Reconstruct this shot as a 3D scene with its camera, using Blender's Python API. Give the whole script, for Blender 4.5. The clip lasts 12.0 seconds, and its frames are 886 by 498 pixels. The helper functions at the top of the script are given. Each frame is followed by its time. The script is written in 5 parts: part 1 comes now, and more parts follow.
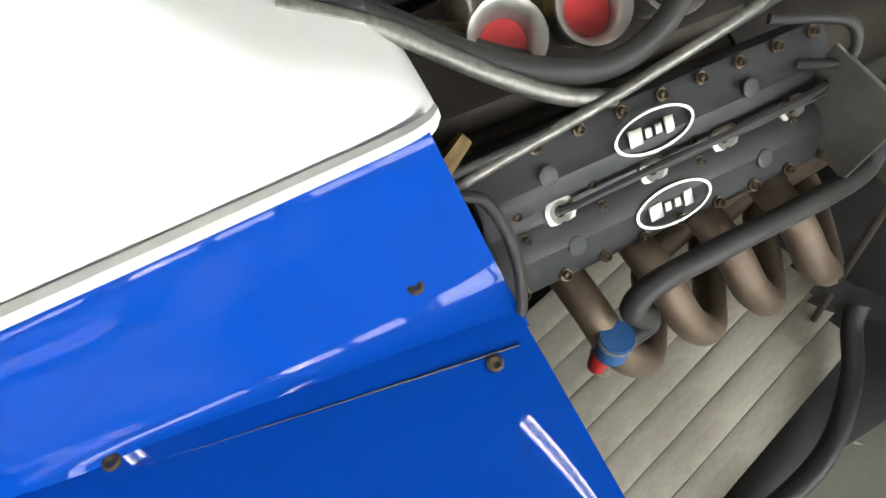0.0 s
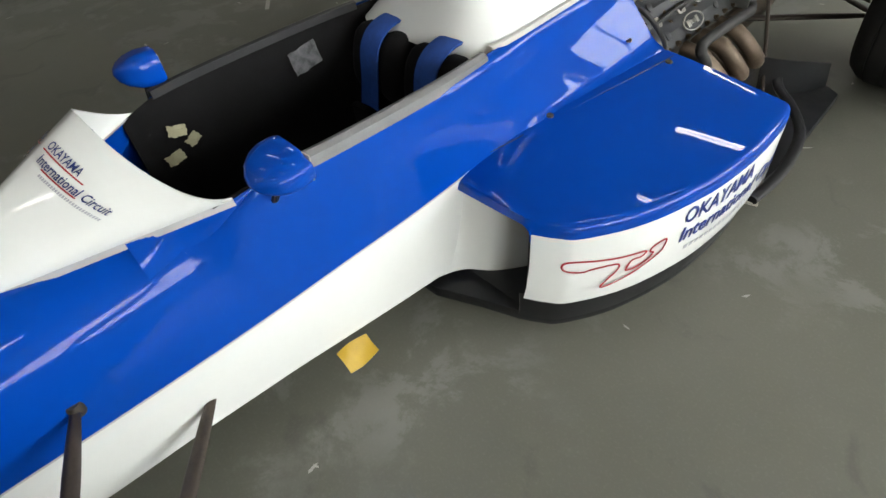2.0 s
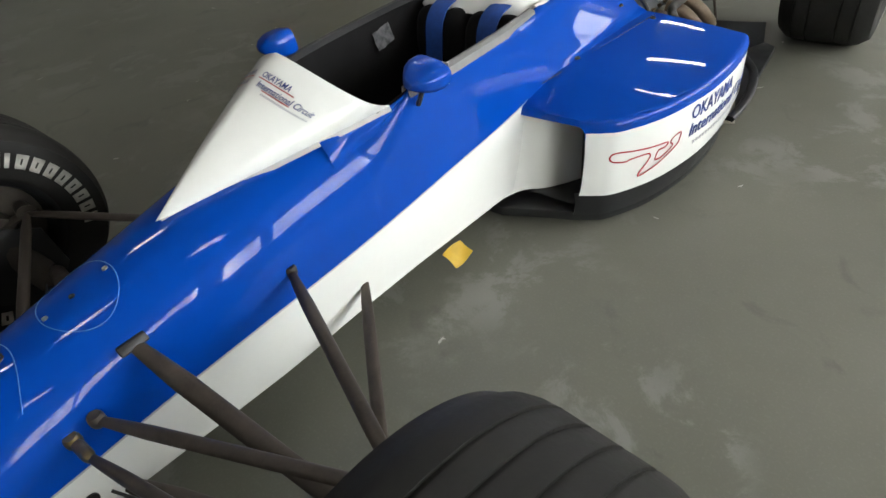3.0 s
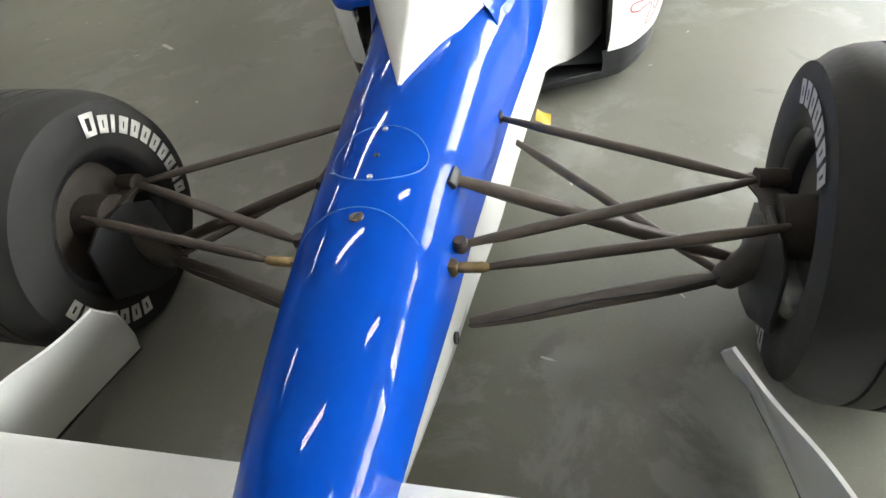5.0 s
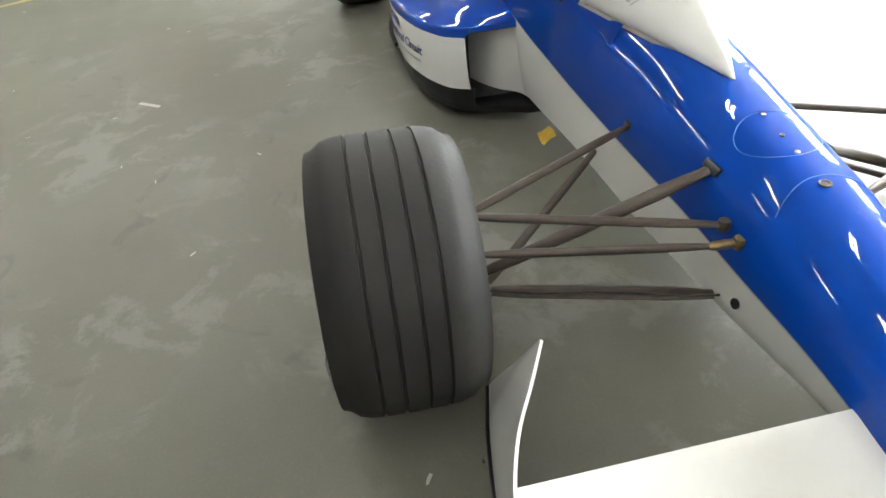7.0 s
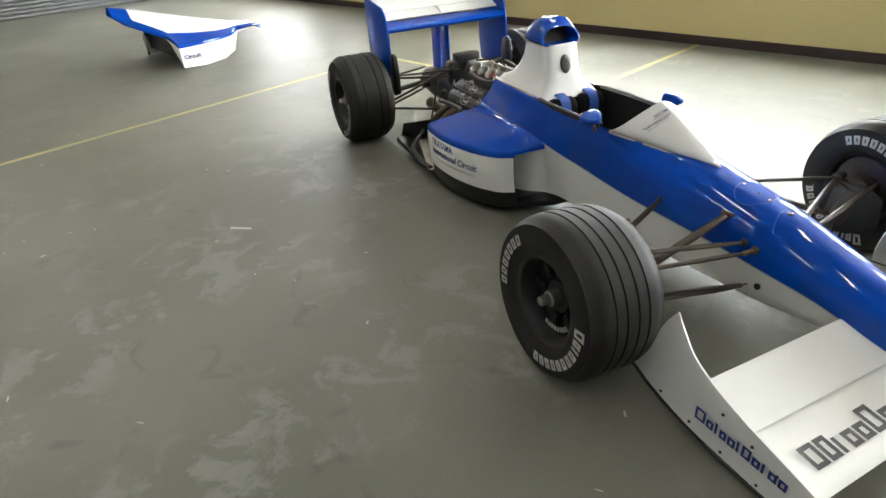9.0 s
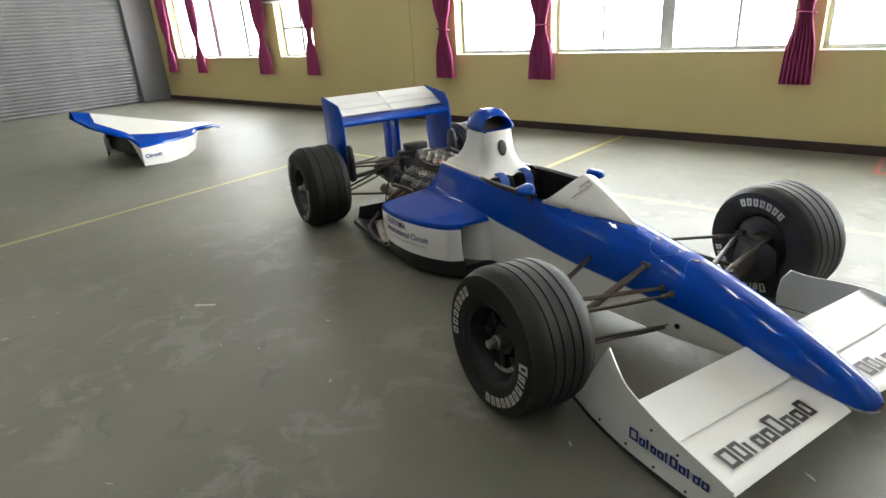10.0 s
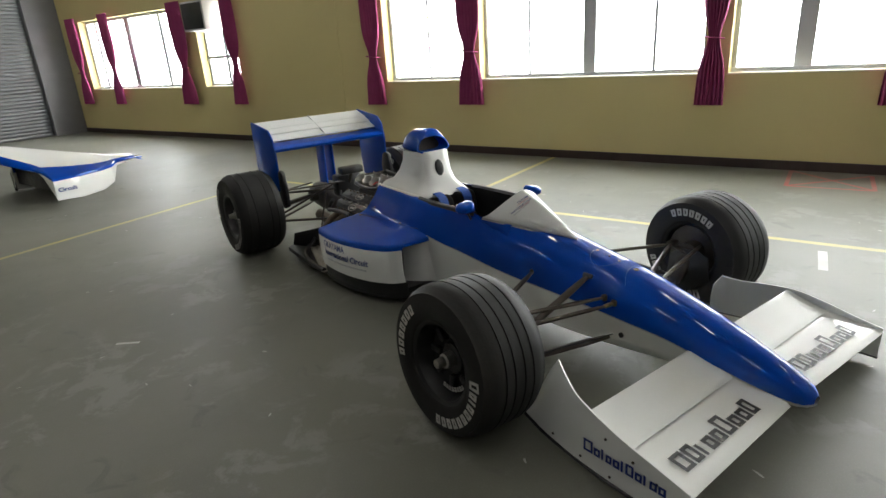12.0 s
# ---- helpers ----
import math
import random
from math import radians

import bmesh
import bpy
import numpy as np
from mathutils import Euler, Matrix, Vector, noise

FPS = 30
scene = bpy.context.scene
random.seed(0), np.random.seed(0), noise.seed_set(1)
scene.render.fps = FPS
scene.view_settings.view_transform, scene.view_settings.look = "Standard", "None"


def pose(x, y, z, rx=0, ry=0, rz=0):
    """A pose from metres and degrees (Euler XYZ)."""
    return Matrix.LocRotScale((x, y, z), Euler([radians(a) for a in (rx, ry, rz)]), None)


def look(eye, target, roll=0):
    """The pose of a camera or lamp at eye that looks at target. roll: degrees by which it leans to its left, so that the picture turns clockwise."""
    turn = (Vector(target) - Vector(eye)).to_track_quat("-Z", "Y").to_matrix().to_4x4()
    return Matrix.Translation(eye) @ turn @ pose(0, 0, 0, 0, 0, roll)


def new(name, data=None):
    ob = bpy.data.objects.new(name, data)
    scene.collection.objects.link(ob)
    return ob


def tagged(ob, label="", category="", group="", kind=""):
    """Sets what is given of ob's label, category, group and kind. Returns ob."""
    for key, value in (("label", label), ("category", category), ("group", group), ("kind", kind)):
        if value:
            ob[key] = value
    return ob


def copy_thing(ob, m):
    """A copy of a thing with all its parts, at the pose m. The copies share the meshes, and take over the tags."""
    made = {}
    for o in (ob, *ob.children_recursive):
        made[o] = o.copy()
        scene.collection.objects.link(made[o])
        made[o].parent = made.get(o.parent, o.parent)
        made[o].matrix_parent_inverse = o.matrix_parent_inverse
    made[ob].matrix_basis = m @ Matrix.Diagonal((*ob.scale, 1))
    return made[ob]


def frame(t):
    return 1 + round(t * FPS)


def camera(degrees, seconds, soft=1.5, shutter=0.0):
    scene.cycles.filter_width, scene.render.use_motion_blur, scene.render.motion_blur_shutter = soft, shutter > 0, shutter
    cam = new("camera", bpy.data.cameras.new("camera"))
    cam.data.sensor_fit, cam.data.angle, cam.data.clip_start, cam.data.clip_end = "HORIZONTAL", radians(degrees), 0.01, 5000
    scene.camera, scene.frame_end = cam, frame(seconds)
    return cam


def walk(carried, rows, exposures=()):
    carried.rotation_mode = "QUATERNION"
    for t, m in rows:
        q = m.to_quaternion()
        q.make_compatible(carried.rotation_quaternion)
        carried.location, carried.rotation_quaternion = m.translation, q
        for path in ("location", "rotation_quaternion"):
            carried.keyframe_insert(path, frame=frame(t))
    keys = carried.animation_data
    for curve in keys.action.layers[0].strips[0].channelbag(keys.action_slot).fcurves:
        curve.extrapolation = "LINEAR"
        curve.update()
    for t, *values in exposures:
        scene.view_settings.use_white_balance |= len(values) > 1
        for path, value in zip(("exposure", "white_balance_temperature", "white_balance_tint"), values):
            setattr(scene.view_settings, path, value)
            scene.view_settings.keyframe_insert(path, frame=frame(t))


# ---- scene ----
cam = camera(75.4, 12.0)
PATH = [
    (0, (0.444, 1.554, 0.932), (-0.395, 1.863, -0.857), -4.9),
    (0.4, (0.516, 1.344, 0.958), (-0.403, 1.809, -0.757), -5.9),
    (0.5, (0.545, 1.284, 0.977), (-0.394, 1.768, -0.721), -6.9),
    (0.8, (0.601, 1.111, 0.978), (-0.342, 1.745, -0.667), -3.1),
    (1, (0.654, 1.0, 1.031), (-0.314, 1.676, -0.583), -4.0),
    (1.2, (0.69, 0.908, 1.03), (-0.303, 1.656, -0.536), -3.3),
    (1.5, (0.783, 0.737, 1.057), (-0.279, 1.515, -0.448), -6.6),
    (2, (0.87, 0.449, 1.062), (-0.201, 1.359, -0.36), -5.5),
    (2.5, (0.954, 0.183, 1.08), (-0.112, 1.194, -0.277), -6.4),
    (3, (0.961, -0.086, 1.059), (-0.088, 1.019, -0.237), -8.7),
    (3.2, (0.934, -0.194, 1.056), (-0.07, 0.95, -0.241), -9.1),
    (4.8, (0.451, -0.745, 0.98), (-0.09, 0.657, -0.34), -10.6),
    (5, (0.348, -0.757, 0.966), (-0.134, 0.658, -0.363), -11.4),
    (5.5, (0.076, -0.793, 0.966), (-0.251, 0.654, -0.377), -12.0),
    (6, (-0.198, -0.831, 0.983), (-0.35, 0.642, -0.362), -11.8),
    (6.5, (-0.465, -0.767, 0.977), (-0.457, 0.716, -0.364), -10.4),
    (7, (-0.79, -0.83, 1.086), (-0.615, 0.659, -0.237), -6.7),
    (7.2, (-0.921, -0.861, 1.136), (-0.687, 0.635, -0.171), -5.9),
    (8.8, (-1.755, -1.156, 1.397), (-1.13, 0.396, 0.301), -3.9),
    (9, (-1.808, -1.226, 1.42), (-1.127, 0.349, 0.392), -3.9),
    (9.5, (-1.894, -1.387, 1.424), (-1.101, 0.233, 0.561), -4.0),
    (10, (-1.927, -1.476, 1.403), (-1.03, 0.149, 0.659), -3.7),
    (10.5, (-1.925, -1.482, 1.386), (-0.929, 0.11, 0.698), -3.5),
    (11, (-1.927, -1.457, 1.369), (-0.872, 0.105, 0.703), -3.9),
    (11.5, (-1.929, -1.445, 1.35), (-0.843, 0.101, 0.694), -3.8),
    (12, (-1.927, -1.431, 1.346), (-0.824, 0.099, 0.681), -3.7),
]
walk(cam, [(t, look(eye, target, roll)) for t, eye, target, roll in PATH],
     [(0, -0.1), (0.25, -0.4), (0.5, -0.68), (1.0, -0.58), (1.5, -0.38), (2.5, -0.42), (3.2, -0.28), (4.0, 0.25), (4.8, 0.74), (5.5, 1.1), (6.5, 1.45), (7.0, 1.68), (8.0, 1.45), (9.0, 1.08), (9.5, 0.93), (10.5, 0.48), (12, 0.12)])

# ---- world, light ----
world = bpy.data.worlds.new("sky")
scene.world = world
world.use_nodes = True
_sky = world.node_tree.nodes.new("ShaderNodeTexSky")
_sky.sky_type = "NISHITA"
_sky.sun_disc = False
_sky.sun_elevation, _sky.sun_rotation = radians(40), radians(100)
world.node_tree.nodes["Background"].inputs[1].default_value = 0.12
world.node_tree.links.new(_sky.outputs[0], world.node_tree.nodes["Background"].inputs[0])

# hall frame: s runs along the window wall, n points into the hall
W0 = Vector((4.233, 0.54, 0))
WU = Vector((-0.3265, 0.9452, 0)).normalized()
WN = Vector((-WU.y, WU.x, 0))
HALL = Matrix(((WU.x, WN.x, 0, W0.x), (WU.y, WN.y, 0, W0.y), (0, 0, 1, 0), (0, 0, 0, 1)))
S_END, S_NEAR, DEPTH, TALL = 14.62, -8.0, 13.0, 5.0
HEAD, SILL = 2.29, 0.92
BAYS = [(-3.05, -0.42), (-0.18, 1.13), (1.36, 3.96), (4.20, 5.46), (8.62, 9.66), (10.16, 13.70)]
# upright bars of each window: place along the wall and width
UPRIGHTS = [((-2.4, 0.03), (-1.74, 0.085), (-1.08, 0.03)), ((0.52, 0.15),), ((3.35, 0.025), (2.61, 0.14), (1.89, 0.03)), ((4.82, 0.025),), ((9.12, 0.06),), ((13.32, 0.06), (12.10, 0.16), (10.95, 0.08))]


def lamp(name, m, w, h, power, color):
    d = bpy.data.lights.new(name, "AREA")
    d.shape, d.size, d.size_y, d.energy, d.color = "RECTANGLE", w, h, power, color
    ob = new(name, d)
    ob.matrix_world = m
    return ob


WINDOW_W, TUBE_GLOW = 48.0, 34.0
for a, b in BAYS:
    # the lamp's -z looks into the hall
    lamp("window_light", HALL @ Matrix.Translation(((a + b) / 2, -0.42, (HEAD + SILL) / 2)) @ Euler((radians(90), 0, 0)).to_matrix().to_4x4(), b - a + 0.9, HEAD - SILL + 0.5, WINDOW_W * (b - a + 0.9) * (HEAD - SILL + 0.5) * 0.8, (0.96, 0.99, 0.98))

# ---- materials ----


def material(name, color, rough=0.5, metal=0.0, coat=0.0, scale=0.0, var=0.0, bump=0.0, fine=0.0, color2=None, emit=0.0, spec=0.5, rvar=0.0, obj_rand=0.0, stretch=None):
    m = bpy.data.materials.new(name)
    m.use_nodes = True
    nt = m.node_tree
    p = nt.nodes["Principled BSDF"]
    p.inputs["Base Color"].default_value = (*color, 1)
    p.inputs["Roughness"].default_value = rough
    p.inputs["Metallic"].default_value = metal
    p.inputs["Coat Weight"].default_value = coat
    p.inputs["Coat Roughness"].default_value = 0.015
    p.inputs["Specular IOR Level"].default_value = spec
    if emit:
        p.inputs["Emission Color"].default_value = (*color, 1)
        p.inputs["Emission Strength"].default_value = emit
    if scale:
        tc = nt.nodes.new("ShaderNodeTexCoord")
        src = tc.outputs["Object"]
        if stretch:
            mp = nt.nodes.new("ShaderNodeMapping")
            mp.inputs["Scale"].default_value = stretch
            nt.links.new(src, mp.inputs[0])
            src = mp.outputs[0]
        big, small = nt.nodes.new("ShaderNodeTexNoise"), nt.nodes.new("ShaderNodeTexNoise")
        big.inputs["Scale"].default_value, big.inputs["Detail"].default_value = scale, 5
        small.inputs["Scale"].default_value, small.inputs["Detail"].default_value = fine or scale * 14, 4
        nt.links.new(src, big.inputs["Vector"])
        nt.links.new(src, small.inputs["Vector"])
        add = nt.nodes.new("ShaderNodeMath")
        add.operation = "MULTIPLY_ADD"
        nt.links.new(small.outputs["Fac"], add.inputs[0])
        add.inputs[1].default_value = 0.4
        nt.links.new(big.outputs["Fac"], add.inputs[2])
        ramp = nt.nodes.new("ShaderNodeMapRange")
        ramp.inputs["From Min"].default_value, ramp.inputs["From Max"].default_value = 0.36, 1.04
        nt.links.new(add.outputs[0], ramp.inputs[0])
        mix = nt.nodes.new("ShaderNodeMix")
        mix.data_type = "RGBA"
        c2 = color2 or tuple(c * (1 - var) for c in color)
        mix.inputs["A"].default_value, mix.inputs["B"].default_value = (*color, 1), (*c2, 1)
        nt.links.new(ramp.outputs[0], mix.inputs["Factor"])
        nt.links.new(mix.outputs["Result"], p.inputs["Base Color"])
        if rvar:
            rr = nt.nodes.new("ShaderNodeMapRange")
            rr.inputs["To Min"].default_value, rr.inputs["To Max"].default_value = rough - rvar, rough + rvar
            nt.links.new(ramp.outputs[0], rr.inputs[0])
            nt.links.new(rr.outputs[0], p.inputs["Roughness"])
        if bump:
            bp = nt.nodes.new("ShaderNodeBump")
            bp.inputs["Strength"].default_value, bp.inputs["Distance"].default_value = 0.4, bump
            nt.links.new(add.outputs[0], bp.inputs["Height"])
            nt.links.new(bp.outputs[0], p.inputs["Normal"])
    return m


BLUE = material("blue paint", (0.0002, 0.051, 0.36), 0.5, coat=0.7, scale=2.5, var=0.1, fine=60, spec=0.03)
WHITE = material("white paint", (0.78, 0.785, 0.75), 0.4, coat=0.8, spec=0.2, scale=3, var=0.06, fine=70)
GREYLINE = material("grey edge paint", (0.42, 0.42, 0.42), 0.4, scale=8, var=0.15)
CARBON = material("carbon black", (0.012, 0.012, 0.013), 0.38, scale=14, var=0.4, bump=0.0006, fine=220, rvar=0.12)
BLACKCLOTH = material("black cloth", (0.006, 0.0055, 0.006), 0.9, spec=0.2, scale=25, var=0.5, bump=0.002, fine=300)
RUBBER = material("tyre rubber", (0.0085, 0.0083, 0.0082), 0.60, spec=0.26, scale=9, color2=(0.024, 0.0225, 0.0205), bump=0.0022, fine=110, rvar=0.14)
STEEL = material("brown-grey suspension steel", (0.040, 0.032, 0.027), 0.42, metal=0.5, scale=22, color2=(0.085, 0.068, 0.054), bump=0.0005, fine=180, rvar=0.12)
BRONZE = material("dull bronze bolt", (0.15, 0.115, 0.075), 0.45, metal=0.7, scale=60, var=0.5)
JOINT = material("pale grey joint paint", (0.58, 0.57, 0.54), 0.5, scale=8, var=0.12)
BRASS = material("plated rod end", (0.34, 0.25, 0.12), 0.35, metal=0.9, scale=60, var=0.5)
ALU = material("dull aluminium", (0.52, 0.50, 0.46), 0.34, metal=0.9, scale=30, var=0.35, bump=0.0006, rvar=0.1)
DARKALU = material("black magnesium cover", (0.024, 0.026, 0.030), 0.46, metal=0.25, scale=14, color2=(0.050, 0.050, 0.051), bump=0.0008, fine=200, rvar=0.1)
EXHAUST = material("heat-browned exhaust steel", (0.085, 0.062, 0.045), 0.5, metal=0.6, scale=9, color2=(0.20, 0.15, 0.105), bump=0.0008, fine=90)
GRIME = material("oily dark metal", (0.030, 0.026, 0.022), 0.5, metal=0.4, scale=18, color2=(0.075, 0.062, 0.05), bump=0.002, fine=120, rvar=0.15)
DECAL_W = material("white tyre print", (0.68, 0.66, 0.61), 0.7, scale=40, var=0.5)
DECAL_B = material("dark blue print", (0.010, 0.03, 0.20), 0.35, scale=40, var=0.2)
DECAL_K = material("black print", (0.018, 0.018, 0.022), 0.4, scale=40, var=0.2)
DECAL_G = material("grey print", (0.42, 0.43, 0.46), 0.4, scale=40, var=0.2)
DECAL_R = material("red print", (0.42, 0.02, 0.03), 0.35, scale=40, var=0.2)
BELT = material("blue webbing", (0.010, 0.07, 0.34), 0.75, scale=60, var=0.4, bump=0.001)
YELLOW = material("yellow tape", (0.52, 0.33, 0.02), 0.5, scale=30, var=0.3, bump=0.001)
HOSE = material("black rubber hose", (0.03, 0.029, 0.028), 0.55, scale=40, var=0.4, bump=0.0004)
BRAID = material("braided steel hose", (0.35, 0.34, 0.31), 0.4, metal=0.8, scale=120, var=0.6, bump=0.0008, fine=700)
HOSEBLUE = material("blue silicone hose", (0.03, 0.13, 0.35), 0.45, scale=40, var=0.3)
RED = material("red anodised fitting", (0.45, 0.03, 0.03), 0.4, scale=30, var=0.3)
EDGING = material("dark grey edging", (0.20, 0.20, 0.20), 0.55, scale=20, var=0.3)
TAPEGREY = material("crinkled clear tape", (0.16, 0.16, 0.165), 0.25, scale=60, color2=(0.03, 0.03, 0.032), bump=0.002)
TAPEPALE = material("pale torn tape", (0.42, 0.39, 0.24), 0.6, scale=40, var=0.3)
TROLLEY = material("pale scuffed panel", (0.50, 0.47, 0.40), 0.42, metal=0.15, scale=6, color2=(0.22, 0.20, 0.155), bump=0.0012, fine=70, stretch=(3, 1, 1), rvar=0.12)



def concrete():
    """Sealed floor: drifting tone, pale worn blotches with ragged edges, fine grain and dark specks."""
    m = bpy.data.materials.new("sealed grey concrete")
    m.use_nodes = True
    nt = m.node_tree
    p = nt.nodes["Principled BSDF"]
    tc = nt.nodes.new("ShaderNodeTexCoord")

    def noise_tex(scale, detail, distort=0.0, rough=0.55):
        n = nt.nodes.new("ShaderNodeTexNoise")
        n.inputs["Scale"].default_value, n.inputs["Detail"].default_value = scale, detail
        n.inputs["Distortion"].default_value, n.inputs["Roughness"].default_value = distort, rough
        nt.links.new(tc.outputs["Object"], n.inputs["Vector"])
        return n.outputs["Fac"]

    def span(src, lo, hi, to_lo=0.0, to_hi=1.0):
        r = nt.nodes.new("ShaderNodeMapRange")
        r.interpolation_type = "SMOOTHSTEP"
        r.inputs["From Min"].default_value, r.inputs["From Max"].default_value = lo, hi
        r.inputs["To Min"].default_value, r.inputs["To Max"].default_value = to_lo, to_hi
        nt.links.new(src, r.inputs[0])
        return r.outputs[0]

    def blend(fac, a, b):
        x = nt.nodes.new("ShaderNodeMix")
        x.data_type = "RGBA"
        nt.links.new(fac, x.inputs["Factor"])
        for key, v in (("A", a), ("B", b)):
            if isinstance(v, tuple):
                x.inputs[key].default_value = (*v, 1)
            else:
                nt.links.new(v, x.inputs[key])
        return x.outputs["Result"]

    def times(a, b):
        x = nt.nodes.new("ShaderNodeMath")
        x.operation = "MULTIPLY"
        nt.links.new(a, x.inputs[0])
        nt.links.new(b, x.inputs[1])
        return x.outputs[0]

    tone = blend(span(noise_tex(0.8, 5), 0.30, 0.70), (0.112, 0.112, 0.088), (0.152, 0.151, 0.122))
    worn = times(span(noise_tex(4.6, 10, 0.35, 0.68), 0.47, 0.60), span(noise_tex(1.3, 3), 0.40, 0.60))
    col = blend(span(worn, 0.0, 1.0, 0.0, 0.8), tone, (0.205, 0.206, 0.182))
    stain = span(noise_tex(5.5, 7, 0.8), 0.60, 0.72, 0.0, 0.5)
    col = blend(stain, col, (0.085, 0.084, 0.072))
    grain = noise_tex(150, 3)
    col = blend(span(grain, 0.48, 0.80, 0.0, 0.15), col, (0.25, 0.25, 0.22))
    p.inputs["Specular IOR Level"].default_value = 0.32
    nt.links.new(col, p.inputs["Base Color"])
    nt.links.new(span(worn, 0.0, 1.0, 0.44, 0.56), p.inputs["Roughness"])
    bp = nt.nodes.new("ShaderNodeBump")
    bp.inputs["Strength"].default_value, bp.inputs["Distance"].default_value = 0.35, 0.0006
    nt.links.new(noise_tex(26, 6), bp.inputs["Height"])
    nt.links.new(bp.outputs[0], p.inputs["Normal"])
    return m


CONCRETE = concrete()
WALLPAINT = material("mustard-beige wall paint", (0.62, 0.525, 0.245), 0.7, scale=0.7, var=0.08, bump=0.0006, fine=80)
REVEAL = material("cream window reveal", (0.72, 0.68, 0.55), 0.6, scale=2, var=0.08)
SKIRT = material("dark brown skirting", (0.045, 0.026, 0.022), 0.45, scale=5, var=0.4)
FRAMEGREY = material("grey aluminium window frame", (0.48, 0.50, 0.52), 0.4, metal=0.3, scale=6, var=0.12)
CURTAIN = material("magenta curtain cloth", (0.34, 0.045, 0.15), 0.85, scale=9, var=0.25, bump=0.0015, fine=220)
SHUTTER = material("grey steel shutter", (0.19, 0.195, 0.20), 0.38, metal=0.45, scale=2.5, var=0.3, fine=50, rvar=0.08)
POST = material("grey paint of posts and unseen walls", (0.20, 0.20, 0.21), 0.45, scale=3, var=0.2)
CEIL = material("dark unseen ceiling", (0.07, 0.069, 0.066), 0.8, scale=2, var=0.1, bump=0.001)
LINEPAINT = material("worn yellow line paint", (0.50, 0.40, 0.10), 0.55, scale=4, color2=(0.30, 0.27, 0.17), fine=45)
REDLINE = material("worn red line paint", (0.45, 0.06, 0.05), 0.55, scale=5, color2=(0.30, 0.18, 0.16), fine=50)
WHITELINE = material("worn white line paint", (0.50, 0.49, 0.44), 0.55, scale=5, color2=(0.28, 0.27, 0.25), fine=50)
TUBE = material("lit fluorescent tube", (1.0, 0.98, 0.94), 0.5, emit=TUBE_GLOW)
ENAMEL = material("white enamel fitting", (0.75, 0.75, 0.72), 0.4, scale=5, var=0.05)
GLASS = bpy.data.materials.new("window glass")
GLASS.use_nodes = True
_g = GLASS.node_tree.nodes["Principled BSDF"]
_g.inputs["Transmission Weight"].default_value, _g.inputs["Roughness"].default_value, _g.inputs["IOR"].default_value = 1.0, 0.0, 1.02

# ---- mesh helpers ----


def obj(name, bm, mats, parent=None, label="", smooth=True, m=None):
    me = bpy.data.meshes.new(name)
    bmesh.ops.recalc_face_normals(bm, faces=bm.faces[:])
    bm.to_mesh(me)
    bm.free()
    for mt in (mats if isinstance(mats, (list, tuple)) else [mats]):
        me.materials.append(mt)
    if smooth:
        me.shade_smooth()
        me.set_sharp_from_angle(angle=radians(38))
    ob = new(name, me)
    if parent is not None:
        ob.parent = parent
    if m is not None:
        ob.matrix_local = m
    if label:
        ob["label"] = label
    return ob


def part(name, bm, mat, parent, label="", smooth=True, m=None):
    return obj(name, bm, mat, parent, label, smooth, m)


def empty(name, m, label, category, group="", kind=""):
    ob = new(name)
    ob.empty_display_size = 0.1
    ob.matrix_world = m
    return tagged(ob, label, category, group, kind)


def grid(rows, loop=False, cap=False, mat_of=None, bm=None):
    """A skin over rows of points; loop closes each row on itself."""
    bm = bm or bmesh.new()
    vs = [[bm.verts.new(p) for p in r] for r in rows]
    n = len(rows[0])
    for i in range(len(rows) - 1):
        for j in range(n if loop else n - 1):
            k = (j + 1) % n
            try:
                f = bm.faces.new((vs[i][j], vs[i][k], vs[i + 1][k], vs[i + 1][j]))
                if mat_of:
                    f.material_index = mat_of(i, j)
            except ValueError:
                pass
    if cap and loop:
        bm.faces.new(vs[0][::-1])
        bm.faces.new(vs[-1])
    return bm


def tidy(bm, d=0.0004):
    bmesh.ops.remove_doubles(bm, verts=bm.verts[:], dist=d)
    bmesh.ops.dissolve_degenerate(bm, dist=0.0001, edges=bm.edges[:])
    return bm


def thick(bm, t):
    """Gives a sheet a thickness t against its normals."""
    bmesh.ops.recalc_face_normals(bm, faces=bm.faces[:])
    bmesh.ops.solidify(bm, geom=bm.faces[:], thickness=t)
    return bm


def spline(pts, n=8):
    """Catmull-Rom through pts."""
    P = [Vector(p) for p in pts]
    P = [P[0] * 2 - P[1]] + P + [P[-1] * 2 - P[-2]]
    out = []
    for i in range(1, len(P) - 2):
        a, b, c, d = P[i - 1], P[i], P[i + 1], P[i + 2]
        for k in range(n):
            t = k / n
            out.append(0.5 * ((2 * b) + (c - a) * t + (2 * a - 5 * b + 4 * c - d) * t * t + (3 * b - a - 3 * c + d) * t ** 3))
    out.append(P[-2].copy())
    return out


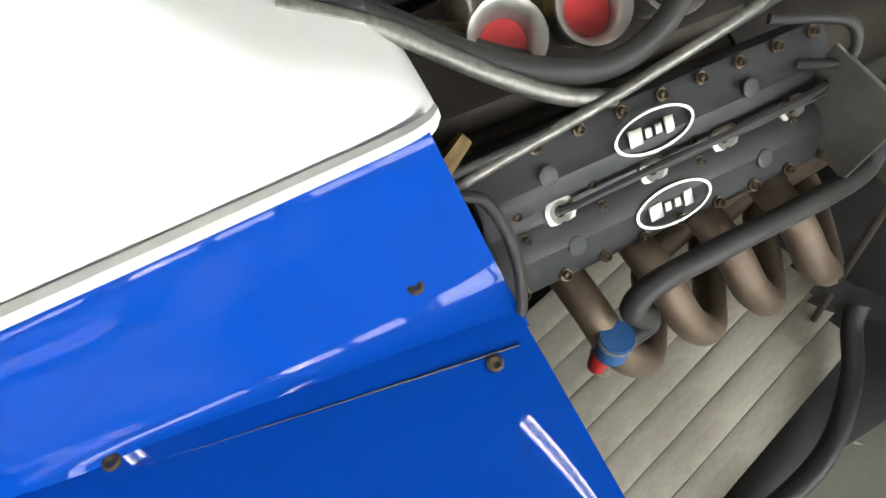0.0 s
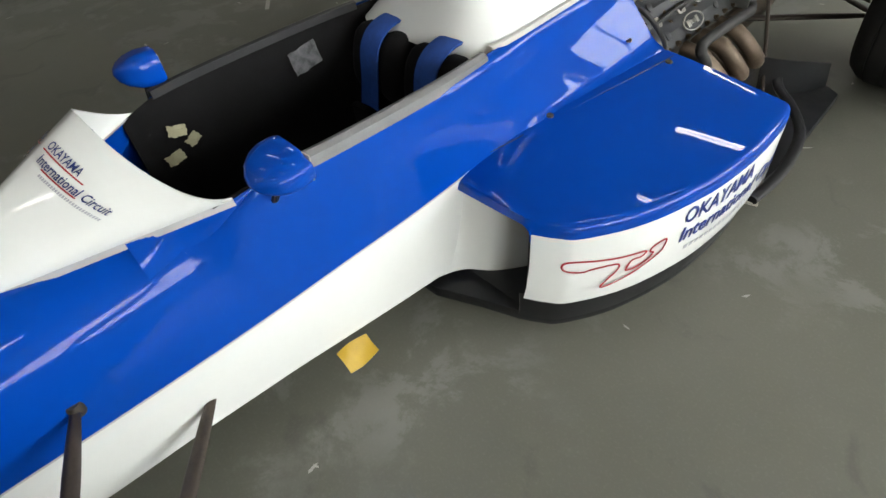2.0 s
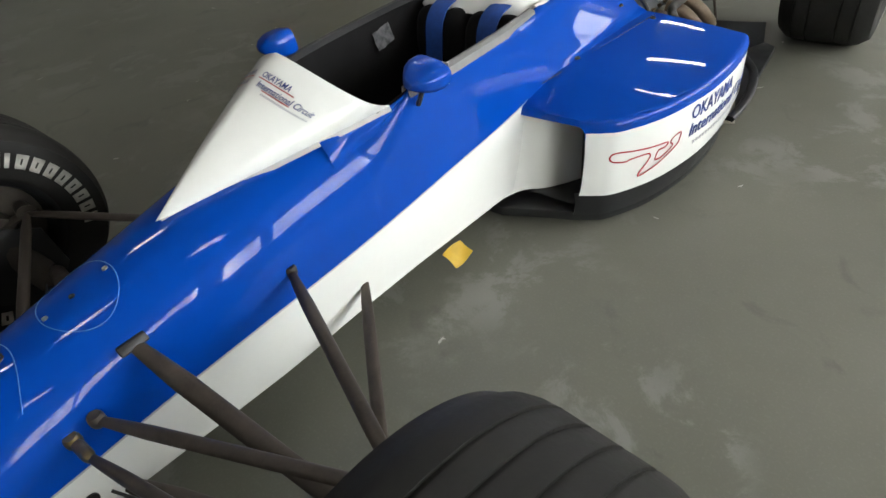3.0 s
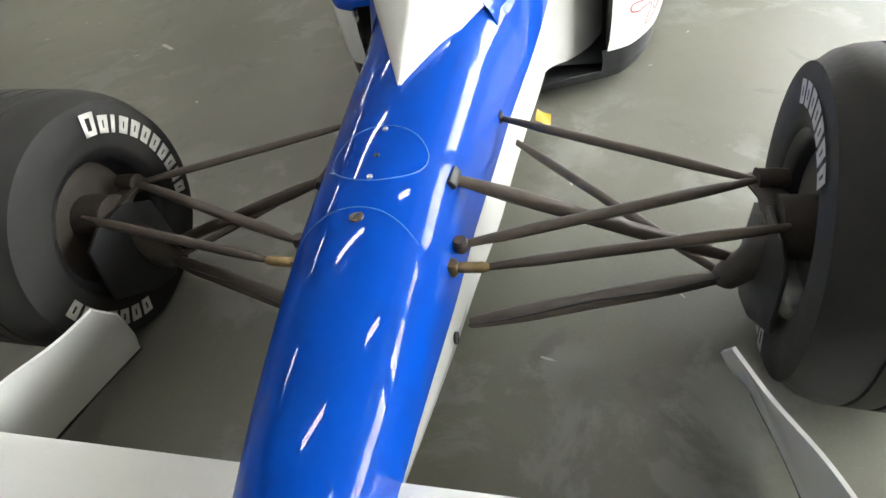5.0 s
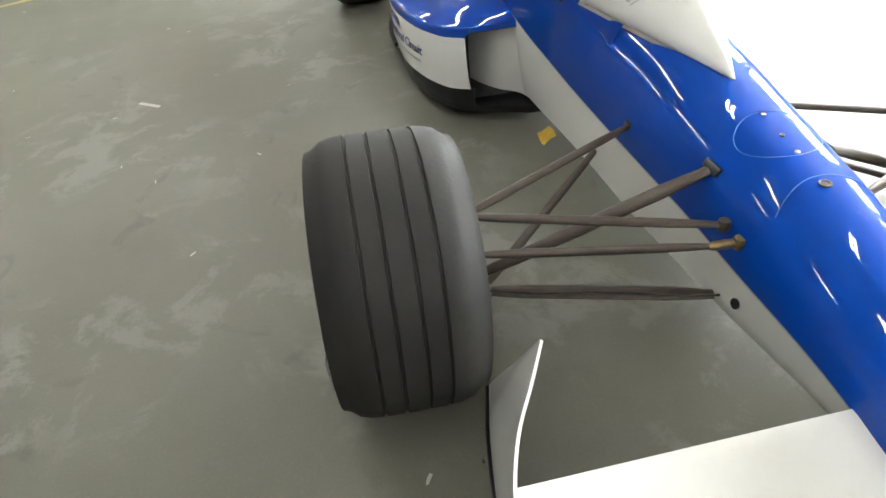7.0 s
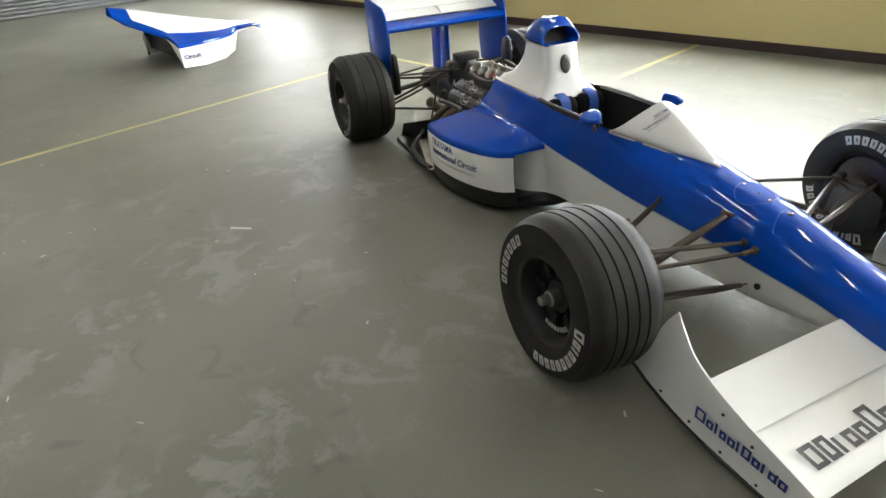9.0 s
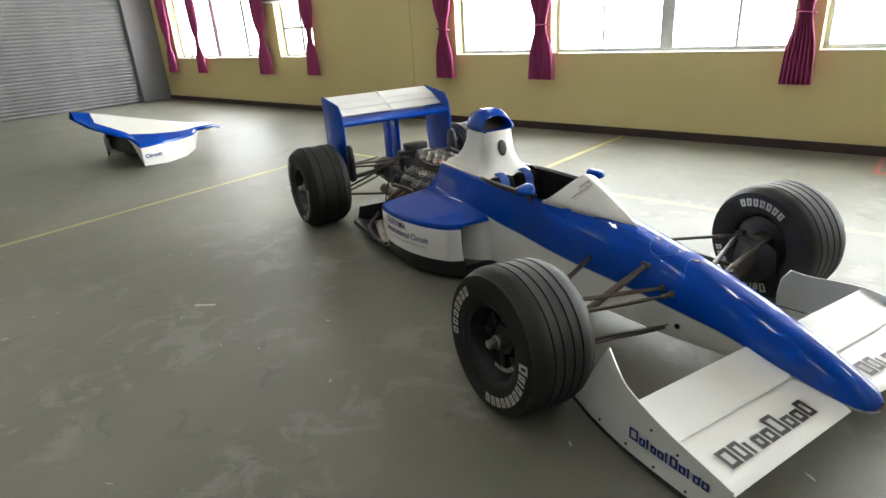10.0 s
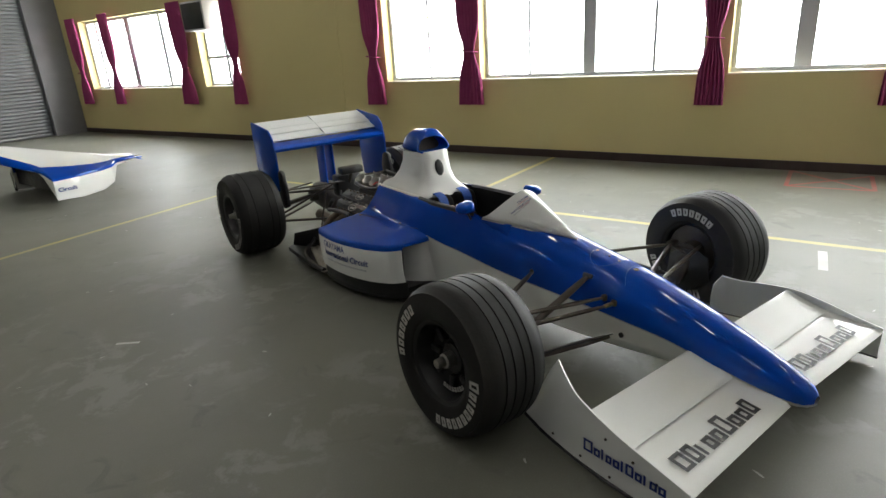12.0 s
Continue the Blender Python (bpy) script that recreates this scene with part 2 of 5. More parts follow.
def tube(pts, r, sides=10, flat=1.0, bm=None, wide=None, cap=True):
    """A pipe along pts; r a number or one per point; flat squeezes it across `wide`."""
    pts = [Vector(p) for p in pts]
    rows, up = [], Vector((0, 0, 1))
    for i, p in enumerate(pts):
        d = (pts[min(i + 1, len(pts) - 1)] - pts[max(i - 1, 0)]).normalized()
        if wide is not None:
            a = (Vector(wide) - d * d.dot(Vector(wide))).normalized()
        else:
            a = d.cross(up)
            a = a.normalized() if a.length > 0.05 else d.cross(Vector((0, 1, 0))).normalized()
        b = d.cross(a)
        if wide is None:
            up = a.cross(d)
        rr = r[i] if isinstance(r, (list, tuple)) else r
        rows.append([p + a * (rr * math.cos(2 * math.pi * k / sides)) + b * (rr * flat * math.sin(2 * math.pi * k / sides)) for k in range(sides)])
    return grid(rows, loop=True, cap=cap, bm=bm)


def box(sx, sy, sz, c=(0, 0, 0), bevel=0.004, bm=None, m=None):
    own = bmesh.new()
    bmesh.ops.create_cube(own, size=1)
    for v in own.verts:
        v.co = Vector((v.co.x * sx + c[0], v.co.y * sy + c[1], v.co.z * sz + c[2]))
    if bevel:
        bmesh.ops.bevel(own, geom=own.edges[:], offset=min(bevel, 0.45 * min(sx, sy, sz)), segments=2, affect="EDGES", profile=0.5)
    if m is not None:
        bmesh.ops.transform(own, matrix=m, verts=own.verts[:])
    if bm is None:
        return own
    return join(bm, own)


def join(bm, other):
    me = bpy.data.meshes.new("tmp")
    other.to_mesh(me)
    other.free()
    bm.from_mesh(me)
    bpy.data.meshes.remove(me)
    return bm


def lathe(profile, n=64, axis="x", bm=None):
    """Turns (along, radius) pairs about the x axis."""
    rows = []
    for k in range(n):
        a = 2 * math.pi * k / n
        rows.append([Vector((p, r * math.cos(a), r * math.sin(a))) for p, r in profile])
    rows.append(rows[0])
    return tidy(grid(rows, bm=bm), 0.00005)


def plate(outline, t, bevel=0.0):
    """A flat slab from a closed xy outline, thickness t up from z 0."""
    bm = bmesh.new()
    f = bm.faces.new([bm.verts.new((x, y, 0)) for x, y in outline])
    r = bmesh.ops.extrude_face_region(bm, geom=[f])
    for v in r["geom"]:
        if isinstance(v, bmesh.types.BMVert):
            v.co.z += t
    if bevel:
        bmesh.ops.bevel(bm, geom=bm.edges[:], offset=bevel, segments=2, affect="EDGES", profile=0.5)
    return bm


def text_obj(name, body, size, mat, parent, m, label="", shear=0.0, width=None, bold=0.0):
    c = bpy.data.curves.new(name, "FONT")
    c.body, c.size, c.shear, c.extrude, c.offset = body, size, shear, 0.0004, bold
    c.resolution_u = 2
    tmp = bpy.data.objects.new(name, c)
    scene.collection.objects.link(tmp)
    bpy.context.view_layer.update()
    me = bpy.data.meshes.new_from_object(tmp.evaluated_get(bpy.context.evaluated_depsgraph_get()))
    bpy.data.objects.remove(tmp)
    if width:
        w = max(v.co.x for v in me.vertices) - min(v.co.x for v in me.vertices)
        for v in me.vertices:
            v.co.x *= width / w
    me.materials.append(mat)
    ob = new(name, me)
    ob.parent = parent
    ob.matrix_local = m
    if label:
        ob["label"] = label
    return ob


def axes(o, x, y):
    """A frame with origin o, x along x and y near y."""
    x = Vector(x).normalized()
    z = x.cross(Vector(y)).normalized()
    y = z.cross(x)
    return Matrix(((x.x, y.x, z.x, o[0]), (x.y, y.y, z.y, o[1]), (x.z, y.z, z.z, o[2]), (0, 0, 0, 1)))


def lerp(table, t):
    """Row of numbers between the rows of a table keyed on its first column."""
    for a, b in zip(table, table[1:]):
        if t <= b[0]:
            k = max(0.0, (t - a[0]) / (b[0] - a[0]))
            return [p + (q - p) * k for p, q in zip(a[1:], b[1:])]
    return list(table[-1][1:])


def smooth_lerp(table, t):
    """As lerp, with a smooth curve through the rows."""
    n = len(table)
    for i in range(n - 1):
        if t <= table[i + 1][0] or i == n - 2:
            p0, p1, p2, p3 = table[max(i - 1, 0)], table[i], table[i + 1], table[min(i + 2, n - 1)]
            h = p2[0] - p1[0]
            k = min(max((t - p1[0]) / h, 0), 1)
            out = []
            for c in range(1, len(p1)):
                m1 = (p2[c] - p0[c]) / (p2[0] - p0[0]) * h if p2[0] != p0[0] else 0
                m2 = (p3[c] - p1[c]) / (p3[0] - p1[0]) * h if p3[0] != p1[0] else 0
                out.append((2 * k**3 - 3 * k**2 + 1) * p1[c] + (k**3 - 2 * k**2 + k) * m1 + (3 * k**2 - 2 * k**3) * p2[c] + (k**3 - k**2) * m2)
            return out


# ---- the hall ----
floor = obj("floor", box(60, 60, 0.2, (3, 5, -0.1), 0), CONCRETE, smooth=False)
tagged(floor, "smooth sealed grey concrete floor with scuffs", "floor", kind="structure")


def hall(name, bm, mat, label, category, smooth=False):
    ob = obj(name, bm, mat, smooth=smooth)
    ob.matrix_world = HALL
    return tagged(ob, label, category, kind="structure")


def slab(a, b, n0, n1, z0, z1, bm=None, bevel=0.0):
    return box(b - a, n1 - n0, z1 - z0, ((a + b) / 2, (n0 + n1) / 2, (z0 + z1) / 2), bevel, bm)


# window wall, with the openings left between its pieces
bm = slab(S_NEAR, S_END + 0.2, -0.2, 0, 0, SILL)
slab(S_NEAR, S_END + 0.2, -0.2, 0, HEAD, TALL, bm)
edges = [S_NEAR] + [v for bay in BAYS for v in bay] + [S_END + 0.2]
for a, b in zip(edges[::2], edges[1::2]):
    slab(a, b, -0.2, 0, SILL, HEAD, bm)
hall("wall_east", bm, WALLPAINT, "mustard-beige painted wall below and between windows", "wall")
hall("pilaster", slab(6.3, 7.5, 0.0, 0.012, 0.092, TALL, bevel=0.003), WALLPAINT, "mustard-beige painted flat pilaster on the wall", "pilaster")
hall("baseboard", slab(S_NEAR, S_END - 0.05, 0.0, 0.016, 0, 0.092, bevel=0.003), SKIRT, "dark brown skirting along the painted wall", "baseboard")
bm = slab(S_END + 0.001, S_END + 0.2, 10.2, DEPTH, 0, TALL)
slab(S_END + 0.001, S_END + 0.2, 0.0, 10.2, 3.6, TALL, bm)
hall("wall_north", bm, WALLPAINT, "painted end wall beyond the roller shutter", "wall")
# two added walls, never in view; their dark grey mutes reflections on the car
hall("closing_wall_west", slab(S_NEAR, S_END + 0.2, DEPTH, DEPTH + 0.2, 0, TALL), POST, "unseen dark grey closing wall along the hall", "wall")
hall("closing_wall_south", slab(S_NEAR - 0.2, S_NEAR, -0.2, DEPTH + 0.2, 0, TALL), POST, "unseen dark grey closing wall at the near end", "wall")
# ceiling stays out of view; very dark so the blue paint mirrors little
hall("ceiling", slab(S_NEAR - 0.2, S_END + 0.2, -0.2, DEPTH + 0.2, TALL, TALL + 0.15), CEIL, "unseen ceiling closing the hall, kept dark against reflections", "ceiling")

# roller shutter with its posts
shutter = empty("roller_shutter", HALL @ Matrix.Translation((S_END - 0.02, 0.0, 0)), "closed grey steel roller shutter with horizontal slats", "shutter", kind="structure")
slat_rows = [(0.0, 0.0), (0.012, 0.012), (0.018, 0.035), (0.012, 0.058), (0.0, 0.07)]
slat_mesh = grid([[(-dx, y, z) for dx, z in slat_rows] for y in (0.62, 10.2)])
first = part("slat", thick(slat_mesh, 0.003), SHUTTER, shutter)
for k in range(1, 51):
    o = new("slat", first.data)
    o.parent = shutter
    o.matrix_local = Matrix.Translation((0, 0, 0.072 * k))
for y, w in ((0.0, 0.66), (9.8, 0.4)):
    part("post", box(0.16, w, 3.7, (-0.06, y + w / 2, 1.85), 0.01), POST, shutter)

# windows
for i, (a, b) in enumerate(BAYS):
    w = empty("window_%d" % (i + 1), HALL @ Matrix.Translation((a, -0.17, SILL)), "grey aluminium sliding window with bright daylight behind", "window", kind="structure")
    L, Hh = b - a, HEAD - SILL
    bm = box(L, 0.05, 0.05, (L / 2, 0, 0.025), 0.004)
    box(L, 0.05, 0.05, (L / 2, 0, Hh - 0.025), 0.004, bm)
    for x in (0.022, L - 0.022):
        box(0.044, 0.05, Hh - 0.1, (x, 0, Hh / 2), 0.004, bm)
    part("window_frame", bm, FRAMEGREY, w)
    for at, wide in UPRIGHTS[i]:
        part("mullion", box(wide, 0.035, Hh - 0.1, (at - a, 0.004, Hh / 2), 0.003), FRAMEGREY, w)
    p = part("pane", box(L - 0.09, 0.004, Hh - 0.1, (L / 2, -0.01, Hh / 2), 0), GLASS, w)
    p.visible_shadow = False
    part("window_sill", box(L + 0.02, 0.16, 0.02, (L / 2, 0.09, 0.0), 0.004), REVEAL, w)

# ---- the racing car; y runs to its rear, the front axle at y 0 ----
car = empty("racing_car", Matrix(), "blue and white single-seater racing car without engine cover", "racing car")

# y, underside z, underside half width, colour split z, half width there, top z, roundness
SHELL = [
    (-0.835, 0.140, 0.012, 0.152, 0.020, 0.172, 2.0),
    (-0.815, 0.128, 0.034, 0.150, 0.048, 0.196, 2.0),
    (-0.76, 0.122, 0.052, 0.154, 0.068, 0.226, 2.1),
    (-0.65, 0.130, 0.068, 0.172, 0.086, 0.270, 2.2),
    (-0.50, 0.138, 0.084, 0.205, 0.106, 0.322, 2.3),
    (-0.35, 0.132, 0.100, 0.238, 0.122, 0.366, 2.4),
    (-0.13, 0.112, 0.120, 0.258, 0.140, 0.424, 2.5),
    (0.03, 0.104, 0.132, 0.268, 0.147, 0.453, 2.6),
    (0.25, 0.106, 0.158, 0.279, 0.163, 0.492, 2.6),
    (0.42, 0.108, 0.168, 0.286, 0.174, 0.520, 2.6),
    (0.56, 0.108, 0.178, 0.302, 0.190, 0.545, 2.7),
    (0.64, 0.108, 0.184, 0.316, 0.202, 0.560, 2.8),
    (0.78, 0.108, 0.198, 0.338, 0.218, 0.565, 2.9),
    (0.92, 0.104, 0.208, 0.352, 0.228, 0.566, 2.9),
    (1.05, 0.098, 0.212, 0.370, 0.236, 0.566, 2.8),
    (1.20, 0.096, 0.205, 0.400, 0.246, 0.566, 2.6),
    (1.68, 0.096, 0.200, 0.412, 0.232, 0.566, 2.2),
]


def shell_at(y):
    return smooth_lerp(SHELL, y)


def shell_row(y, x_end=0.0):
    """Half a section, from the keel up over the crest to x_end."""
    zb, wb, zs, ws, zt, ex = shell_at(y)
    pts = [(0.0, zb), (wb * 0.6, zb), (wb - 0.012, zb + 0.001), (wb, zb + 0.012)]
    for k in (0.3, 0.6, 0.85):
        pts.append((wb + (ws - wb) * (k ** 0.8), zb + 0.012 + (zs - zb - 0.012) * k))
    pts += [(ws - 0.0006, zs - 0.005), (ws, zs)]
    end = math.pi / 2
    if x_end > 0:
        end = math.acos(min(1, (x_end / ws) ** (ex / 2)))
    for k in range(1, 19):
        a = end * k / 18
        x = ws * max(0, math.cos(a)) ** (2 / ex)
        z = zs + (zt - zs) * math.sin(a) ** (2 / ex)
        pts.append((x, z))
    return pts


def open_row(y, x_end, z_end):
    """Half a section whose flank climbs to a rim at x_end, z_end."""
    zb, wb, zs, ws, zt, ex = shell_at(y)
    pts = shell_row(y)[:9]
    for k in range(1, 19):
        a = math.pi / 2 * k / 18
        pts.append((x_end + (ws - x_end) * max(0, math.cos(a)) ** 0.8, zs + (z_end - zs) * math.sin(a) ** 1.05))
    return pts


def shell_skin(ys, rim=None):
    bm = bmesh.new()
    for side in (1, -1):
        rows = []
        for y in ys:
            if rim is None:
                half = shell_row(y)
            else:
                xe, ze = rim(y)
                k = min(1, max(0, (y - 0.56) / 0.16))
                k = k * k * (3 - 2 * k)
                half = [(a[0] + (b[0] - a[0]) * k, a[1] + (b[1] - a[1]) * k) for a, b in zip(shell_row(y, xe), open_row(y, xe, ze))]
            rows.append([Vector((side * x, y, z)) for x, z in half])
        grid(rows, mat_of=lambda i, j: 1 if j < 7 else (2 if j == 7 else 0), bm=bm)
    return tidy(bm, 0.0002)


def steps(a, b, n):
    return [a + (b - a) * k / n for k in range(n + 1)]


nose = part("nose_shell", shell_skin([-0.835, -0.828, -0.815, -0.79] + steps(-0.76, 0.56, 44)), [BLUE, WHITE, GREYLINE], car, "glossy blue nose with white lower flanks")
RIM = [(0.56, 0.150), (0.62, 0.170), (0.70, 0.186), (0.80, 0.196), (1.0, 0.200), (1.10, 0.197), (1.18, 0.190)]
tub = shell_skin(steps(0.56, 1.075, 24), lambda y: (smooth_lerp(RIM, y)[0], 0.560))
part("cockpit_tub", tub, [BLUE, WHITE, GREYLINE], car, "blue over white cockpit flanks")
# shoulder: a flare from the pod's top up to the white cowling
for side in (1, -1):
    rows = []
    for y in steps(1.06, 1.685, 22):
        k = (y - 1.06) / 0.625
        foot = 0.236 + 0.068 * k ** 0.9
        xe = 0.200 - 0.042 * k
        fz = 0.360 + 0.038 * min(1, k * 3.4) ** 0.6
        half = spline([(foot, 0, fz - 0.006 * k), (foot - 0.030 * k - 0.004, 0, fz + 0.006), (foot - 0.052 * k - 0.006, 0, fz + 0.026), (xe + 0.40 * (foot - 0.05 * k - xe), 0, fz + 0.60 * (0.556 - fz)), (xe + 0.012, 0, 0.545), (xe, 0, 0.557)], 5)
        near = max(0.0, 1 - k * 2.6)
        n = len(half) - 1
        for i, p in enumerate(half):
            a = math.pi / 2 * i / n
            q = Vector((xe + (foot - xe) * max(0, math.cos(a)) ** 0.8, 0, fz + (0.559 - fz) * math.sin(a) ** 1.05))
            half[i] = p.lerp(q, near)
        rows.append([Vector((side * p.x, y - 0.03 * k * (p.z - 0.41) / 0.14, p.z)) for p in half])
    part("shoulder_shell", tidy(grid(rows)), BLUE, car, "glossy blue flared shoulder panel")

# cockpit lining, black inside
for side in (1, -1):
    rows = []
    for y in steps(0.62, 1.24, 26):
        xr = smooth_lerp(RIM, min(max(y, 0.56), 1.18))[0]
        ws = shell_at(y)[3]
        rows.append([Vector((side * a, y, z)) for a, z in ((xr - 0.004, 0.556 - 0.05 * max(0, 0.70 - y) * 4), (xr - 0.010, 0.54 - 0.05 * max(0, 0.70 - y) * 4), (xr - 0.014, 0.46), (xr - 0.03, 0.30), (0.12, 0.16), (0.0, 0.13))])
    part("cockpit_side", thick(tidy(grid(rows)), 0.003), BLACKCLOTH, car, "black bare carbon cockpit side")
for side in (1, -1):
    rows = [[Vector((side * (smooth_lerp(RIM, y)[0] + a), y, z)) for a, z in ((0.016, 0.545), (0.012, 0.561), (0.002, 0.567), (-0.006, 0.565), (-0.008, 0.55))] for y in steps(0.69, 1.165, 20)]
    part("cockpit_edging", thick(tidy(grid(rows)), 0.003), EDGING if side == 1 else CARBON, car, "dark grey edging strip along the cockpit rim")

# windscreen cowl: a white cone that rises to the scuttle
tip = Vector((0, 0.205, 0.489))
rows = []
edge = []
for k in range(33):
    v = -1 + 2 * k / 32
    a = abs(v)
    edge.append(Vector((0.176 * math.sin(v * math.pi / 2) ** 1, 0.548 + 0.100 * a ** 2.0, 0.660 - 0.116 * (0.55 * (3 * a * a - 2 * a ** 3) + 0.45 * a))))
for u in [0.0, 0.04] + steps(0.1, 1.0, 18):
    row = []
    for k, e in enumerate(edge):
        a = abs(-1 + 2 * k / 32)
        p = tip + (e - tip) * u
        p.z += 0.010 * math.sin(math.pi * u) * (1 - a)
        row.append(p)
    rows.append(row)
bm = grid(rows)
part("windscreen_cowl", thick(tidy(bm), 0.004), WHITE, car, "white pointed windscreen cowl with small print")
rows = []
for k in (0, -1):
    r = [tip + (edge[k] - tip) * u for u in steps(0, 1, 12)]
    out = [p + Vector((0.006 * (1 if k else -1), 0, -0.012)) for p in r]
    part("cowl_trim", thick(tidy(grid([r, out])), 0.002), GREYLINE, car, "grey edging of the cowl")

# flank pieces that close the tub up to the cowl's foot


def tub_end(y):
    xe = smooth_lerp(RIM, y)[0]
    k = min(1, max(0, (y - 0.56) / 0.16))
    k = k * k * (3 - 2 * k)
    a, b = shell_row(y, xe)[-1], open_row(y, xe, 0.560)[-1]
    return a[0] + (b[0] - a[0]) * k, a[1] + (b[1] - a[1]) * k


for side in (1, -1):
    rows = []
    for y in steps(0.50, 0.72, 22):
        low = shell_row(y, 0.150)[-1] if y < 0.56 else tub_end(y)
        u = min(1.0, (y - tip.y) / (edge[-1].y - tip.y))
        top = tip + (edge[-1] - tip) * u
        hi = (top.x + 0.001, top.z - 0.003) if y < 0.648 else (smooth_lerp(RIM, y)[0], 0.541 + 0.018 * (y - 0.648) / 0.072)
        rows.append([Vector((side * (low[0] + (hi[0] - low[0]) * k + 0.004 * math.sin(math.pi * k)), y, low[1] - 0.002 + (max(hi[1], low[1]) - low[1] + 0.002) * k)) for k in steps(0, 1, 5)])
    part("cowl_flank", thick(tidy(grid(rows)), 0.002), BLUE, car, "glossy blue flank below the cowl")

# headrest deck and engine cover with the airbox
COVER = [  # z, front y, rear y, half width front, half width rear
    (0.537, 1.150, 1.676, 0.192, 0.160),
    (0.556, 1.168, 1.666, 0.184, 0.152),
    (0.578, 1.185, 1.645, 0.160, 0.140),
    (0.61, 1.203, 1.565, 0.138, 0.122),
    (0.66, 1.222, 1.515, 0.124, 0.108),
    (0.72, 1.235, 1.48, 0.118, 0.098),
    (0.785, 1.255, 1.47, 0.122, 0.090),
]
rows = []
for z, y0, y1, wf, wr in COVER:
    row = []
    for k in range(48):
        a = 2 * math.pi * k / 48
        c, s = math.cos(a), math.sin(a)
        q = min(1.0, max(0.0, (z - 0.535) / 0.10))
        rear = 0.45 if s > 0 else 1.0
        ey = math.copysign(abs(s) ** ((0.28 + 0.27 * q) * rear), s)
        exx = math.copysign(abs(c) ** ((0.34 + 0.26 * q) * rear), c)
        t = (ey + 1) / 2
        row.append(Vector((exx * (wf + (wr - wf) * t), y0 + (y1 - y0) * t, z)))
    rows.append(row)
foot_ring = rows[0]
for side in (1, -1):
    line = sorted([p for p in foot_ring if p.x * side > 0.05 and 1.19 < p.y < 1.67], key=lambda p: p.y)
    part("cover_flange", grid([[Vector((p.x * f, p.y, p.z + z)) for f, z in ((1.05, 0.019), (1.015, 0.025), (0.96, 0.024))] for p in line]), JOINT, car, "pale grey joint along the cowling foot")
cover = part("engine_cover", grid(rows, loop=True), WHITE, car, "white airbox cowling behind the cockpit")
rows = []
for y, zb, zt, wb, wt in ((1.262, 0.772, 0.868, 0.132, 0.085), (1.29, 0.772, 0.893, 0.134, 0.088), (1.33, 0.772, 0.905, 0.134, 0.088), (1.40, 0.772, 0.902, 0.126, 0.08), (1.45, 0.774, 0.885, 0.11, 0.066), (1.49, 0.778, 0.850, 0.088, 0.045), (1.505, 0.782, 0.806, 0.06, 0.03)):
    row = []
    for k in range(40):
        a = 2 * math.pi * k / 40
        c, s = math.cos(a), math.sin(a)
        ez = (math.copysign(abs(s) ** 0.7, s) + 1) / 2
        ex2 = math.copysign(abs(c) ** 0.75, c)
        row.append(Vector((ex2 * (wb + (wt - wb) * ez), y + 0.03 * ez * (y < 1.3), zb + (zt - zb) * ez)))
    rows.append(row)
airbox = part("airbox", grid(rows, loop=True), BLUE, car, "blue airbox hood with a dark intake mouth")
mouth = []
for sc, dy in ((1.0, -0.0005), (0.90, -0.004), (0.84, 0.012), (0.80, 0.10)):
    c = Vector((0, 0, 0))
    for p in rows[0]:
        c += p / len(rows[0])
    mouth.append([c + (p - c) * sc + Vector((0, dy, 0)) for p in rows[0]])
part("intake_lip", tidy(grid(mouth, loop=True)), [BLUE], airbox)
bm = bmesh.new()
bm.faces.new([bm.verts.new(p + Vector((0, -0.03, 0))) for p in mouth[3]])
part("intake_void", bm, CARBON, airbox, "dark hollow of the intake")
bm = bmesh.new()
bmesh.ops.create_uvsphere(bm, u_segments=32, v_segments=12, radius=1)
for v in bm.verts:
    v.co = Vector((v.co.x * 0.030, v.co.y * 0.006, v.co.z * 0.047))
part("duct_hole", bm, CARBON, cover, "oval black duct hole", m=pose(0, 1.226, 0.69, -14, 0, 0))

